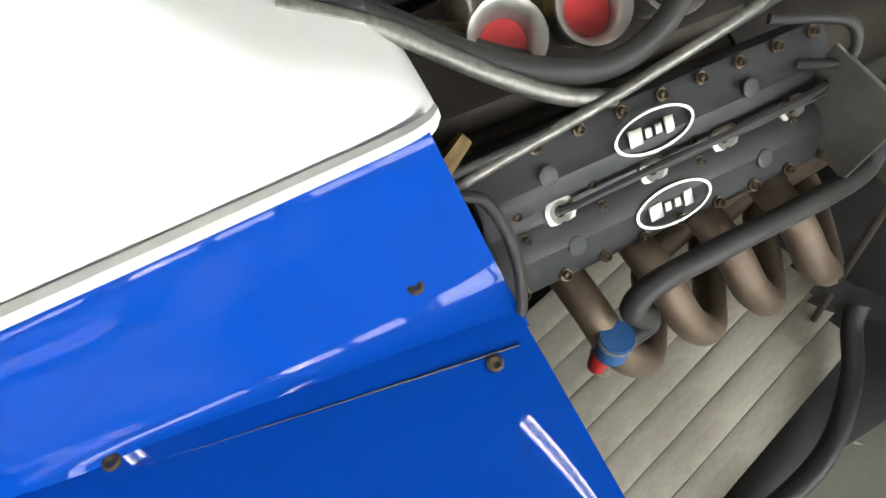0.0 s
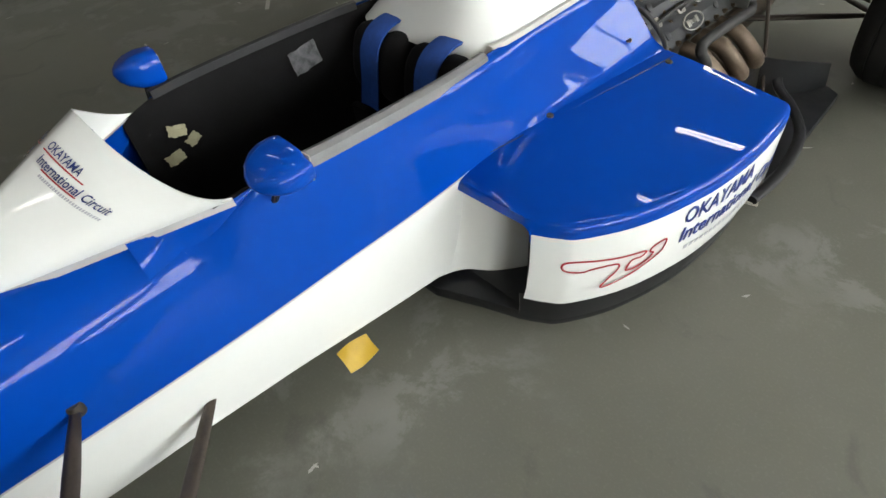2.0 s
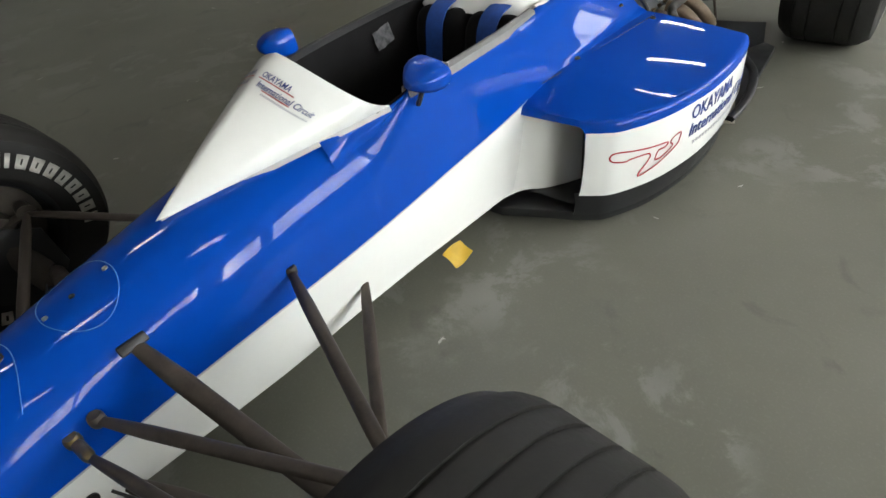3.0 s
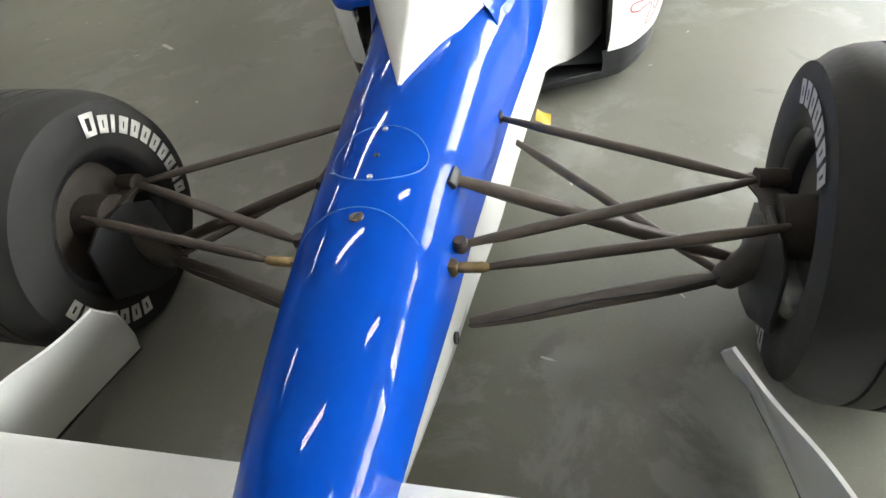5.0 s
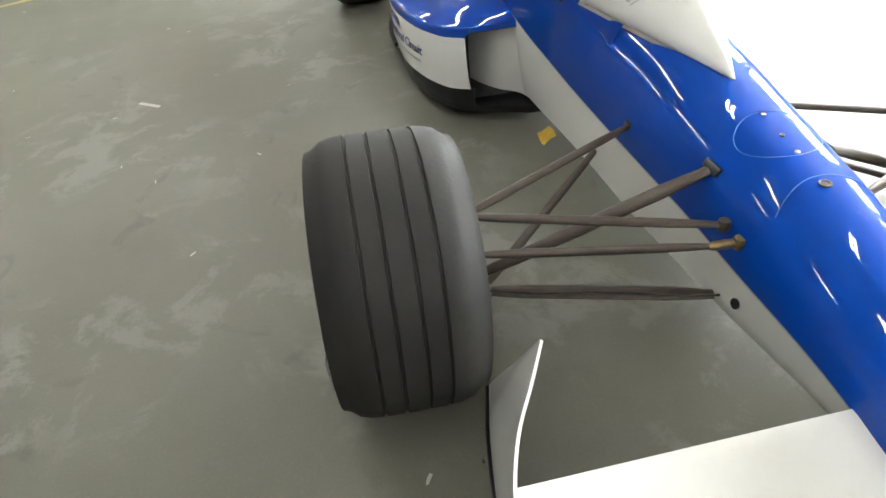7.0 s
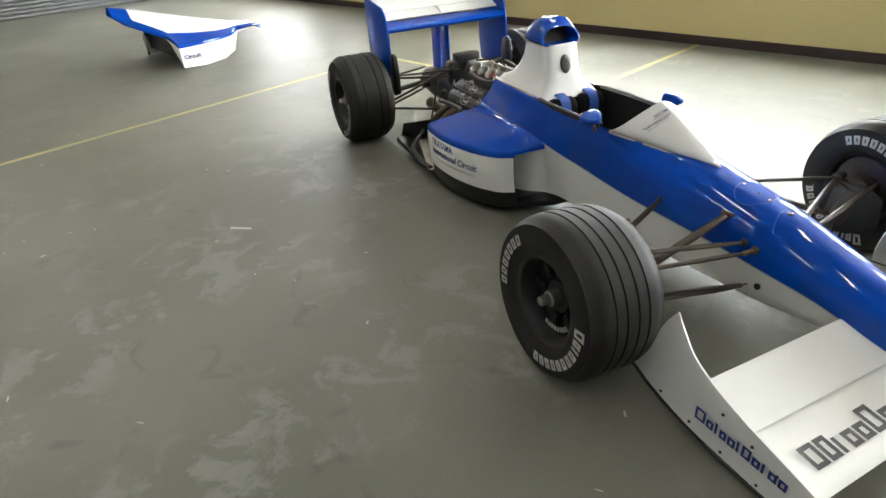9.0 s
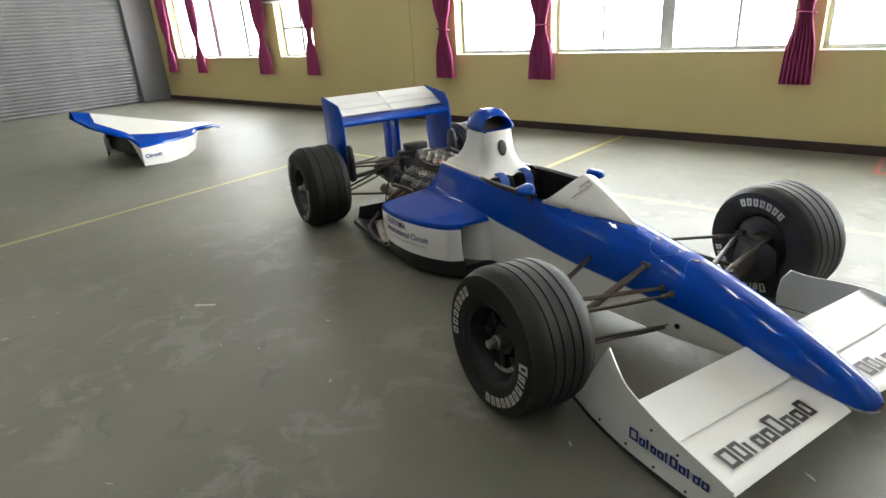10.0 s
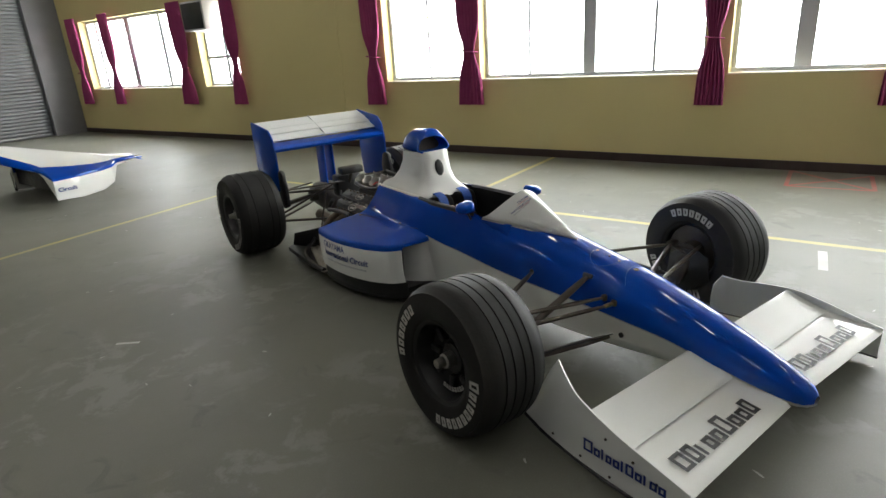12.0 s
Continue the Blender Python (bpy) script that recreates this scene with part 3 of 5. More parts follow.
# side pods
POD = [(0.225, 1.045), (0.33, 1.047), (0.412, 1.05), (0.452, 1.072), (0.49, 1.105), (0.55, 1.214), (0.592, 1.364), (0.606, 1.50), (0.604, 1.610), (0.598, 1.668), (0.590, 1.697)]
outer = spline([(x, y, 0) for x, y in POD[2:]], 5)
for side, nm in ((1, "left"), (-1, "right")):
    pod = new("sidepod")
    pod.parent = car
    pod["label"] = "blue-topped white side pod with a curved flank"
    # top skin: from the body out to the edge, then rolled down
    rows = []
    front = [Vector((0.225 + (0.412 - 0.225) * k / 5, 1.045 + 0.005 * k / 5, 0)) for k in range(5)]
    edge_line = outer
    for p in edge_line:
        y_in = 1.045 + (p.y - 1.05) * 0.985
        zin = 0.360 + 0.040 * min(1, max(0, y_in - 1.045) / 0.16) ** 0.6
        xin = 0.225 + 0.012 * min(1, (y_in - 1.045) / 0.3)
        row = []
        for k in range(11):
            t = k / 10
            x = xin + (p.x - 0.02 - xin) * t
            z = zin + (0.362 - zin) * t ** 1.4
            yy = y_in + (p.y - y_in) * t
            if p.y < 1.2:
                z -= 0.0
            row.append(Vector((side * x, yy, z)))
        c = Vector((p.x - 0.02, p.y, 0.342))
        for ang in (70, 45, 20, 0):
            row.append(Vector((side * (c.x + 0.020 * math.cos(radians(ang))), c.y, c.z + 0.020 * math.sin(radians(ang)))))
        row.append(Vector((side * (p.x), p.y, 0.330)))
        rows.append(row)
    # rolled front lip
    lip = [Vector((q.x, q.y - 0.004, q.z - 0.016)) for q in rows[0]]
    lip2 = [Vector((q.x, q.y + 0.02, q.z - 0.028)) for q in rows[0]]
    part("pod_top", tidy(grid([lip2, lip] + rows), 0.0002), BLUE, pod, "glossy blue top panel")
    rows = [[Vector((side * (p.x - d), p.y, z)) for d, z in ((0.002, 0.331), (0.0, 0.326), (0.0, 0.25), (0.004, 0.18), (0.010, 0.142))] for p in outer]
    part("pod_flank", thick(tidy(grid(rows)), 0.004), WHITE, pod, "white flank panel with print")
    # duct behind the mouth
    bm = grid([[Vector((side * x, y, z)) for x, z in ((0.40, 0.34), (0.40, 0.10), (0.215, 0.10), (0.215, 0.35))] for y in (1.06, 1.34)], loop=True)
    part("pod_duct", bm, CARBON, pod)
    wallc = spline([(0.196, 0.98, 0), (0.226, 1.05, 0), (0.285, 1.10, 0), (0.345, 1.19, 0), (0.385, 1.30, 0)], 6)
    part("inlet_wall", tidy(grid([[Vector((side * p.x, p.y, z)) for z in (0.10, 0.2, 0.3, 0.365)] for p in wallc])), WHITE, pod, "white inner wall of the pod mouth")
    part("radiator_core", box(0.19, 0.02, 0.25, (side * 0.307, 1.33, 0.22), 0.003), GRIME, pod)
    # floor tray under the pod
    ol = [(0.10, 0.98), (0.20, 0.985), (0.30, 1.03)] + [(p.x - 0.030, p.y + 0.012) for p in outer] + [(0.575, 1.95), (0.55, 2.35), (0.43, 2.44), (0.12, 2.44)]
    bm = plate([(side * x, y) for x, y in ol], 0.03, 0.004)
    part("floor_tray", bm, CARBON, pod, "black floor tray edge", m=Matrix.Translation((0, 0, 0.042)))
    ol = [(p.x - 0.026, p.y + 0.004) for p in outer]
    rows = [[Vector((side * (x + d), y, z)) for d, z in ((0.0, 0.07), (0.004, 0.10), (0.0, 0.143))] for x, y in ol]
    part("floor_skirt", thick(tidy(grid(rows)), 0.004), CARBON, pod)

# ---- wheels ----


def wheel(x, y, z, r, width, rim_r, side, name, toe=0.0, camber=0.0):
    w = new(name)
    w.parent = car
    w.matrix_local = Matrix.Translation((x, y, z)) @ Matrix.Rotation(radians(toe), 4, "Z") @ Matrix.Rotation(radians(-side * camber), 4, "Y") @ Matrix.Rotation(0.0 if side > 0 else math.pi, 4, "Z")
    w["label"] = "slick-shouldered racing wheel with grooved tyre"
    h = width / 2
    prof = [(h - 0.028, rim_r - 0.012), (h - 0.012, rim_r), (h - 0.006, rim_r + 0.012), (h - 0.001, rim_r + 0.045), (h, rim_r + 0.075), (h - 0.004, rim_r + 0.10), (h - 0.016, r - 0.022), (h - 0.034, r - 0.008), (h - 0.055, r - 0.002)]
    tread = []
    grooves = (-0.062, -0.022, 0.022, 0.062) if width < 0.3 else (-0.1, -0.05, 0.05, 0.1)
    for g in grooves:
        tread += [(g - 0.0038, r), (g - 0.003, r - 0.0045), (g + 0.003, r - 0.0045), (g + 0.0038, r)]
    prof = [(-a, b) for a, b in prof] + tread + prof[::-1]
    tyre = part("tyre", lathe(prof, 96), RUBBER, w, "worn black rubber tyre with grooves")
    rimp = [(-h + 0.02, rim_r - 0.014), (-h + 0.012, rim_r + 0.002), (-h + 0.016, rim_r + 0.003), (-h + 0.03, rim_r - 0.012), (-0.03, rim_r - 0.026), (h - 0.09, rim_r - 0.03), (h - 0.03, rim_r - 0.012), (h - 0.016, rim_r + 0.003), (h - 0.012, rim_r + 0.002), (h - 0.02, rim_r - 0.016), (h - 0.085, rim_r - 0.036), (h - 0.10, 0.07), (h - 0.075, 0.055), (h - 0.075, 0.03), (h - 0.11, 0.028), (h - 0.13, 0.07), (h - 0.14, rim_r - 0.05), (-0.02, rim_r - 0.034), (-h + 0.03, rim_r - 0.02), (-h + 0.02, rim_r - 0.014)]
    rim = part("rim", lathe(rimp, 64), CARBON, w, "black alloy rim")
    bm = bmesh.new()
    for k in range(8):
        a = 2 * math.pi * k / 8
        box(0.024, 0.026, rim_r - 0.10, (h - 0.082, 0, (rim_r + 0.02) / 2 + 0.008), 0.006, bm, m=Matrix.Rotation(a, 4, "X"))
    part("spokes", bm, CARBON, rim)
    nut = lathe([(h - 0.09, 0.0), (h - 0.09, 0.03), (h - 0.04, 0.028), (h - 0.036, 0.02), (h - 0.005, 0.016), (h - 0.002, 0.012), (h - 0.002, 0.0)], 12)
    part("wheel_nut", nut, ALU, rim, "bare aluminium centre nut")
    return w, tyre, rim


FR, RR = 0.283, 0.291
wheels = {}
for side in (1, -1):
    wheels["f", side] = wheel(0.809 if side > 0 else -0.791, 0.039, FR, FR, 0.287, 0.158, side, "front_wheel", -6 if side > 0 else 0, 1 if side > 0 else 3)
    wheels["r", side] = wheel(side * 0.668, 2.682, RR, RR, 0.32, 0.160, side, "rear_wheel")

# ---- front suspension ----


def arm(name, a, b, r, flat=0.5, label="", parent=None, mat=None, taper=0.85, sag=None):
    a, b = Vector(a), Vector(b)
    n = 10
    pts = [a.lerp(b, k / n) for k in range(n + 1)]
    rr = [r * (0.62 + 0.38 * min(1, 6 * min(k, n - k) / n) if taper else 1.0) for k in range(n + 1)]
    return part(name, tube(pts, rr, 12, flat, wide=(0, 1, 0.0)), mat or STEEL, parent or car, label)


for side in (1, -1):
    s = side
    up = (s * 0.629, 0.121, 0.321)
    lo = (s * 0.606, 0.074, 0.133)
    arm("upper_wishbone_front", (s * 0.150, -0.072, 0.334), up, 0.0125, 0.62, "brown-grey steel wishbone tube")
    arm("upper_wishbone_rear", (s * 0.163, 0.322, 0.341), up, 0.0125, 0.62, "brown-grey steel wishbone tube")
    arm("track_rod", (s * 0.19, -0.112, 0.322), (s * 0.643, -0.033, 0.348), 0.0105, 0.8, "thin steel track rod")
    arm("lower_wishbone_front", (s * 0.145, -0.10, 0.165), lo, 0.021, 0.4, "wide flattened steel wishbone leg")
    arm("lower_wishbone_rear", (s * 0.158, 0.488, 0.186), lo, 0.0135, 0.6, "steel wishbone leg")
    arm("push_rod", (s * 0.118, 0.035, 0.392), (s * 0.622, 0.098, 0.157), 0.018, 0.62, "steel push rod")
    part("brake_line", tube([Vector((s * 0.15, -0.112, 0.178)).lerp(Vector(lo), k / 8) + Vector((0, -0.012, 0.010 - 0.004 * math.sin(k * 1.3))) for k in range(9)], 0.003, 6), HOSE, car)
    for nm, p, rr in (("rod_end", (s * 0.147, -0.072, 0.333), 0.013), ("rod_end", (s * 0.160, 0.324, 0.341), 0.013), ("rod_end", (s * 0.138, -0.114, 0.320), 0.013)):
        bm = lathe([(-0.012, 0.0), (-0.012, rr * 0.8), (-0.006, rr), (0.006, rr), (0.012, rr * 0.8), (0.012, 0.0)], 14)
        q = part(nm, bm, BRASS if p[1] < -0.09 else GRIME, car, m=Matrix.Translation(p) @ Matrix.Rotation(radians(90), 4, "Y"))
    arm("rod_sleeve", (s * 0.142, -0.113, 0.320), (s * 0.20, -0.112, 0.3225), 0.010, 0.9, "plated threaded sleeve", mat=BRASS)
    # upright and brake duct
    hub = (s * 0.70, 0.042, FR)
    rows = []
    for p, r1, r2 in ((Vector(up), 0.020, 0.024), (Vector(up).lerp(Vector(hub), 0.35), 0.026, 0.034), (Vector(hub) + Vector((-s * 0.03, 0, 0)), 0.036, 0.05), (Vector(lo).lerp(Vector(hub), 0.35), 0.03, 0.04), (Vector(lo), 0.028, 0.034)):
        rows.append([p + Vector((s * r1 * math.cos(a), r2 * math.sin(a), 0)) for a in [2 * math.pi * k / 14 for k in range(14)]])
    bm = grid(rows, loop=True, cap=True)
    join(bm, tube([Vector(up), Vector(up) + Vector((s * 0.05, 0.004, 0.002))], [0.022, 0.016], 12))
    join(bm, tube([Vector(hub) + Vector((-s * 0.05, 0, 0)), Vector(hub) + Vector((s * 0.08, 0, 0))], 0.055, 18))
    part("upright", bm, GRIME, car, "grimy cast upright")
    duct = plate([(-0.092, 0.170), (-0.076, 0.292), (-0.030, 0.314), (0.060, 0.312), (0.128, 0.268), (0.138, 0.150), (0.080, 0.078), (0.010, 0.096)], 0.008, 0.002)
    part("brake_duct", duct, CARBON, car, "dark pointed brake cooling plate", m=axes((s * 0.637, 0, 0), (0, 1, 0), (0, 0, 1)))
    part("brake_disc", lathe([(-0.012, 0.05), (-0.012, 0.14), (0.012, 0.14), (0.012, 0.05), (-0.012, 0.05)], 40), GRIME, car, m=Matrix.Translation((s * 0.735, 0.042, FR)))

# ---- front wing ----
wing = new("front_wing")
wing.parent = car
wing["label"] = "white front wing with print on its planes"
for side in (1, -1):
    s = side
    # main plane, leading edge low, trailing edge raised; a separate flap behind it
    def foil(y0, z0, y1, z1, t, n=14):
        row = []
        for k in range(2 * n):
            u = k / n if k < n else 2 - k / n
            th = t * (1 - u) ** 0.6 * min(1, u * 9) ** 0.5 + 0.0012
            y, z = y0 + (y1 - y0) * u, z0 + (z1 - z0) * u ** 1.25
            row.append((y, z + (th if k < n else -th * 0.7)))
        return row
    sec = foil(-0.805, 0.143, -0.590, 0.170, 0.009)
    rows = [[Vector((s * x, y + (0.02 * (1 - x / 0.7)), z)) for y, z in sec] for x in (0.075, 0.30, 0.50, 0.698)]
    mp = part("main_plane", grid(rows, loop=True, cap=True), WHITE, wing, "white main plane with dark print")
    sec = foil(-0.600, 0.176, -0.433, 0.225, 0.005)
    x0 = 0.095
    rows = [[Vector((s * x, y, z)) for y, z in sec] for x in (x0, 0.35, 0.676)]
    part("flap", grid(rows, loop=True, cap=True), WHITE, wing, "white flap")
    # endplate: top and foot lines, the plate leaning inwards towards the wheel
    crest = spline([(0.703, -0.800, 0.160), (0.700, -0.70, 0.180), (0.700, -0.58, 0.208), (0.686, -0.46, 0.232), (0.650, -0.355, 0.238), (0.598, -0.265, 0.245), (0.558, -0.195, 0.262)], 5)
    crest += [Vector(c) for c in ((0.556, -0.160, 0.208), (0.574, -0.145, 0.160), (0.596, -0.130, 0.112), (0.622, -0.118, 0.070))]
    base = spline([(0.703, -0.800, 0.030), (0.703, -0.62, 0.028), (0.697, -0.42, 0.028), (0.674, -0.25, 0.028), (0.642, -0.112, 0.030)], 10)
    rows = []
    for i, c in enumerate(crest):
        b = base[round(i * (len(base) - 1) / (len(crest) - 1))]
        rows.append([Vector((s * (b.x + (c.x - b.x) * (k / 8) ** 1.3), b.y + (c.y - b.y) * k / 8, b.z + (c.z - b.z) * k / 8)) for k in range(9)])
    part("endplate", thick(tidy(grid(rows)), 0.006), WHITE, wing, "white curved endplate")
    foot = [Vector((s * 0.703, -0.80, 0.026)), Vector((s * 0.702, -0.5, 0.026)), Vector((s * 0.676, -0.26, 0.026)), Vector((s * 0.642, -0.112, 0.028))]
    part("endplate_skid", tube(spline(foot, 5), 0.007, 8), CARBON, wing)

# ---- engine, gearbox and rear suspension ----
engine = new("engine")
engine.parent = car
engine["label"] = "grimy V8 engine with black cam covers and open intake trumpets"
part("engine_block", box(0.30, 0.44, 0.20, (0, 1.89, 0.22), 0.02), GRIME, engine, "grimy dark engine block")
part("valley_cover", box(0.20, 0.40, 0.10, (0, 1.89, 0.36), 0.02), GRIME, engine)
part("front_plate", box(0.24, 0.05, 0.30, (0, 1.70, 0.26), 0.01), GRIME, engine)
for s in (1, -1):
    # the cover's own frame: x outwards and down, y to the rear
    m = axes((s * 0.146, 1.688, 0.456), (s * 0.70, 0, -0.70), (0, 1, -0.06)) @ Matrix.Diagonal((1.12, 1.08, 1.0, 1.0))
    flip = s
    L, Wd = 0.43, 0.142

    def up(x, y, z):
        return Vector((x, y * 1.0, z * flip))
    prof = [(-0.002, -0.03), (0.0, 0.004), (0.008, 0.010), (0.028, 0.012), (0.040, 0.020), (0.056, 0.018), (0.066, 0.010), (0.078, 0.010), (0.088, 0.018), (0.106, 0.020), (0.118, 0.012), (0.134, 0.010), (0.142, 0.004), (0.144, -0.03)]
    rows = []
    for y, sh in ((0.0, -0.02), (0.0, -0.003), (0.004, 0.0), (0.1, 0.0), (0.2, 0.0), (0.3, 0.0), (0.426, 0.0), (0.43, -0.003), (0.43, -0.02)):
        rows.append([up(x, y, z + sh if z > 0 else z) for x, z in prof])
    cov = part("cam_cover", thick(tidy(grid(rows)), 0.004), DARKALU, engine, "black cast cam cover with oval badges", m=m)
    bolt = lathe([(0, 0.0), (0, 0.0068), (0.003, 0.0068), (0.003, 0.0045), (0.008, 0.0045), (0.009, 0.0035), (0.005, 0.002), (0.005, 0)], 10)
    bdata = None
    spots = [(0.007, 0.025 + 0.048 * k) for k in range(9)] + [(0.136, 0.02 + 0.048 * k) for k in range(9)] + [(0.060, 0.035), (0.086, 0.037), (0.060, 0.12), (0.086, 0.125), (0.060, 0.24), (0.086, 0.245), (0.060, 0.36), (0.086, 0.365)]
    for x, y in spots:
        bmx = m @ Matrix.Translation((x, y, flip * 0.010)) @ Matrix.Rotation(radians(-90) * flip, 4, "Y")
        if bdata is None:
            o = part("cover_bolt", bolt, BRONZE, engine, "dull bronze hexagon bolt")
            bdata = o.data
        else:
            o = new("cover_bolt", bdata)
            o.parent = engine
        o.matrix_local = bmx
    for y in (0.08, 0.19, 0.28, 0.37):
        ring = lathe([(0, 0.006), (0.0, 0.017), (0.004, 0.017), (0.005, 0.012), (0.002, 0.006)], 20)
        part("plug_recess", ring, ALU, engine, "worn round spark plug recess", m=m @ Matrix.Translation((0.073, y, flip * 0.010)) @ Matrix.Rotation(radians(-90) * flip, 4, "Y"))
        lead = [m @ up(0.073, y, 0.012), m @ up(0.07, y + 0.02, 0.024), m @ up(0.068, y + 0.06, 0.026), m @ up(0.06, 0.40, 0.03), m @ up(0.03, 0.45, 0.03)]
        part("plug_lead", tube(spline(lead, 5), 0.0042, 7), HOSE, engine, "black plug lead")
    for x, y in ((0.034, 0.075), (0.034, 0.315), (0.110, 0.085), (0.110, 0.32)):
        part("cover_boss", lathe([(0, 0.0), (0, 0.010), (0.003, 0.010), (0.004, 0.0075), (0.0035, 0.0)], 16), DARKALU, engine, m=m @ Matrix.Translation((x, y, flip * 0.018)) @ Matrix.Rotation(radians(-90) * flip, 4, "Y"))
    for x, y in ((0.034, 0.195), (0.112, 0.20)):
        # oval badge: a raised ring with a plain bar inside
        rows = []
        for k in range(41):
            a = 2 * math.pi * k / 40
            c, d = math.cos(a), math.sin(a)
            rows.append([up(x + 0.0205 * c, y + 0.047 * d, 0.0195), up(x + 0.0205 * c, y + 0.047 * d, 0.0225), up(x + 0.0180 * c, y + 0.0435 * d, 0.0225), up(x + 0.0180 * c, y + 0.0435 * d, 0.0195)])
        bm = grid(rows)
        for q, (dy, ln) in enumerate(((-0.022, 0.016), (-0.007, 0.008), (0.005, 0.008), (0.018, 0.011))):
            b2 = box(0.017 if q in (0, 3) else 0.010, ln, 0.003, (x, y + dy, 0.0205 * flip), 0.0012)
            join(bm, b2)
        part("badge", bm, ALU, cov, "pale oval badge")
    # coolant pipe along the lower edge with its hose end
    pipe = [(x, y + 0.04, z + 0.008) for x, y, z in [(s * 0.262, 2.10, 0.385), (s * 0.268, 2.145, 0.34), (s * 0.285, 2.13, 0.315), (s * 0.297, 2.05, 0.33), (s * 0.305, 1.90, 0.345), (s * 0.312, 1.80, 0.352), (s * 0.325, 1.765, 0.345), (s * 0.335, 1.792, 0.30), (s * 0.338, 1.75, 0.27)]]
    part("coolant_pipe", tube(spline(pipe, 6), 0.014, 12), HOSE, engine, "black coolant pipe")
    part("hose_end", tube([(s * 0.335, 1.792, 0.31), (s * 0.34, 1.79, 0.270)], 0.020, 14), HOSEBLUE, engine, "blue silicone hose end")
    part("hose_clip", tube([(s * 0.3355, 1.792, 0.306), (s * 0.336, 1.7918, 0.298)], 0.0215, 14), ALU, engine)
    part("pipe_fitting", tube([(s * 0.335, 1.785, 0.262), (s * 0.345, 1.775, 0.235)], [0.014, 0.011], 10), RED, engine, "red anodised fitting")
    part("pipe_nipple", tube([(s * 0.345, 1.775, 0.237), (s * 0.35, 1.79, 0.21)], 0.009, 10), ALU, engine)
    # exhaust primaries
    for k in range(4):
        y = 1.775 + 0.095 * k
        ex = [(s * 0.245, y, 0.315), (s * 0.30, y + 0.01, 0.30), (s * 0.345, y + 0.03, 0.255), (s * 0.355, y + 0.075, 0.205), (s * 0.30, y + 0.13, 0.175), (s * 0.22, y + 0.2, 0.165 - 0.01 * k), (s * 0.17, 2.25, 0.16)]
        part("exhaust_pipe", tube(spline(ex, 5), 0.022, 12), EXHAUST, engine, "heat-browned exhaust pipe")
    part("exhaust_collector", tube([(s * 0.17, 2.2, 0.16), (s * 0.16, 2.4, 0.16), (s * 0.16, 2.62, 0.18)], [0.05, 0.04, 0.04], 14), EXHAUST, engine)
    # intake trumpets
    for k in range(4):
        y = 1.773 + 0.096 * k
        o = Vector((s * 0.026, y + 0.012, 0.45))
        d = Vector((s * 0.10, -0.02, 0.16)).normalized()
        a = lathe([(0.0, 0.022), (0.05, 0.024), (0.075, 0.029), (0.086, 0.037), (0.089, 0.041), (0.092, 0.040), (0.090, 0.036), (0.078, 0.027), (0.05, 0.022), (0.03, 0.021)], 28)
        mm = axes(o, d, (0, 1, 0))
        tr = part("intake_trumpet", a, ALU, engine, "dull aluminium intake trumpet", m=mm)
        if k < 2:
            part("trumpet_bung", lathe([(0.068, 0.0), (0.068, 0.0245)], 20), RED, tr, "red cover inside the trumpet")
part("throttle_tray", box(0.17, 0.42, 0.05, (0, 1.88, 0.43), 0.012), GRIME, engine)
for k in range(4):
    part("injector_body", tube([(-0.05 + 0.02 * k, 1.74 + 0.09 * k, 0.45), (0.03, 1.76 + 0.09 * k, 0.50)], 0.011, 8), BRASS, engine)
# hoses over the engine
for pts, r, mt, lb in (
    ([(0.02, 1.58, 0.60), (0.05, 1.66, 0.565), (0.10, 1.735, 0.525), (0.135, 1.80, 0.495), (0.15, 1.86, 0.475)], 0.0095, BRAID, "braided steel hose"),
    ([(0.00, 1.60, 0.60), (0.05, 1.69, 0.545), (0.10, 1.77, 0.515), (0.135, 1.85, 0.51), (0.125, 1.92, 0.53), (0.08, 1.97, 0.56)], 0.013, HOSE, "dark oil hose"),
    ([(-0.03, 1.60, 0.59), (0.03, 1.70, 0.53), (0.08, 1.78, 0.50), (0.12, 1.84, 0.495)], 0.012, HOSE, "dark oil hose"),
    ([(0.175, 1.64, 0.46), (0.168, 1.72, 0.475), (0.155, 1.85, 0.485), (0.135, 2.0, 0.50), (0.10, 2.14, 0.49)], 0.0065, BRAID, "braided steel hose"),
    ([(0.165, 1.67, 0.48), (0.16, 1.80, 0.482), (0.145, 1.93, 0.49), (0.12, 2.1, 0.50)], 0.005, HOSE, "thin black hose"),
    ([(0.185, 1.665, 0.475), (0.20, 1.69, 0.47), (0.24, 1.70, 0.44), (0.285, 1.69, 0.40), (0.30, 1.67, 0.35)], 0.006, HOSE, "black cable"),
    ([(0.14, 2.05, 0.49), (0.18, 2.12, 0.49), (0.20, 2.13, 0.45), (0.17, 2.10, 0.43)], 0.006, HOSE, "black cable"),
    ([(-0.06, 1.61, 0.58), (-0.13, 1.70, 0.52), (-0.15, 1.85, 0.50), (-0.12, 2.05, 0.50)], 0.012, HOSE, "black oil hose"),
):
    part("hose", tube(spline(pts, 6), r, 10), mt, engine, lb)
part("union", tube([(0.165, 1.655, 0.485), (0.145, 1.695, 0.50)], [0.012, 0.009], 8), BRASS, engine, "brass hose union")
part("catch_tank", tube([(-0.02, 1.55, 0.55), (0.0, 1.66, 0.56)], [0.05, 0.045], 18), CARBON, engine, "black oil catch tank")
part("engine_mount_plate", box(0.11, 0.006, 0.12, (0.235, 2.125, 0.40), 0.002), ALU, engine, "bare aluminium mounting plate")
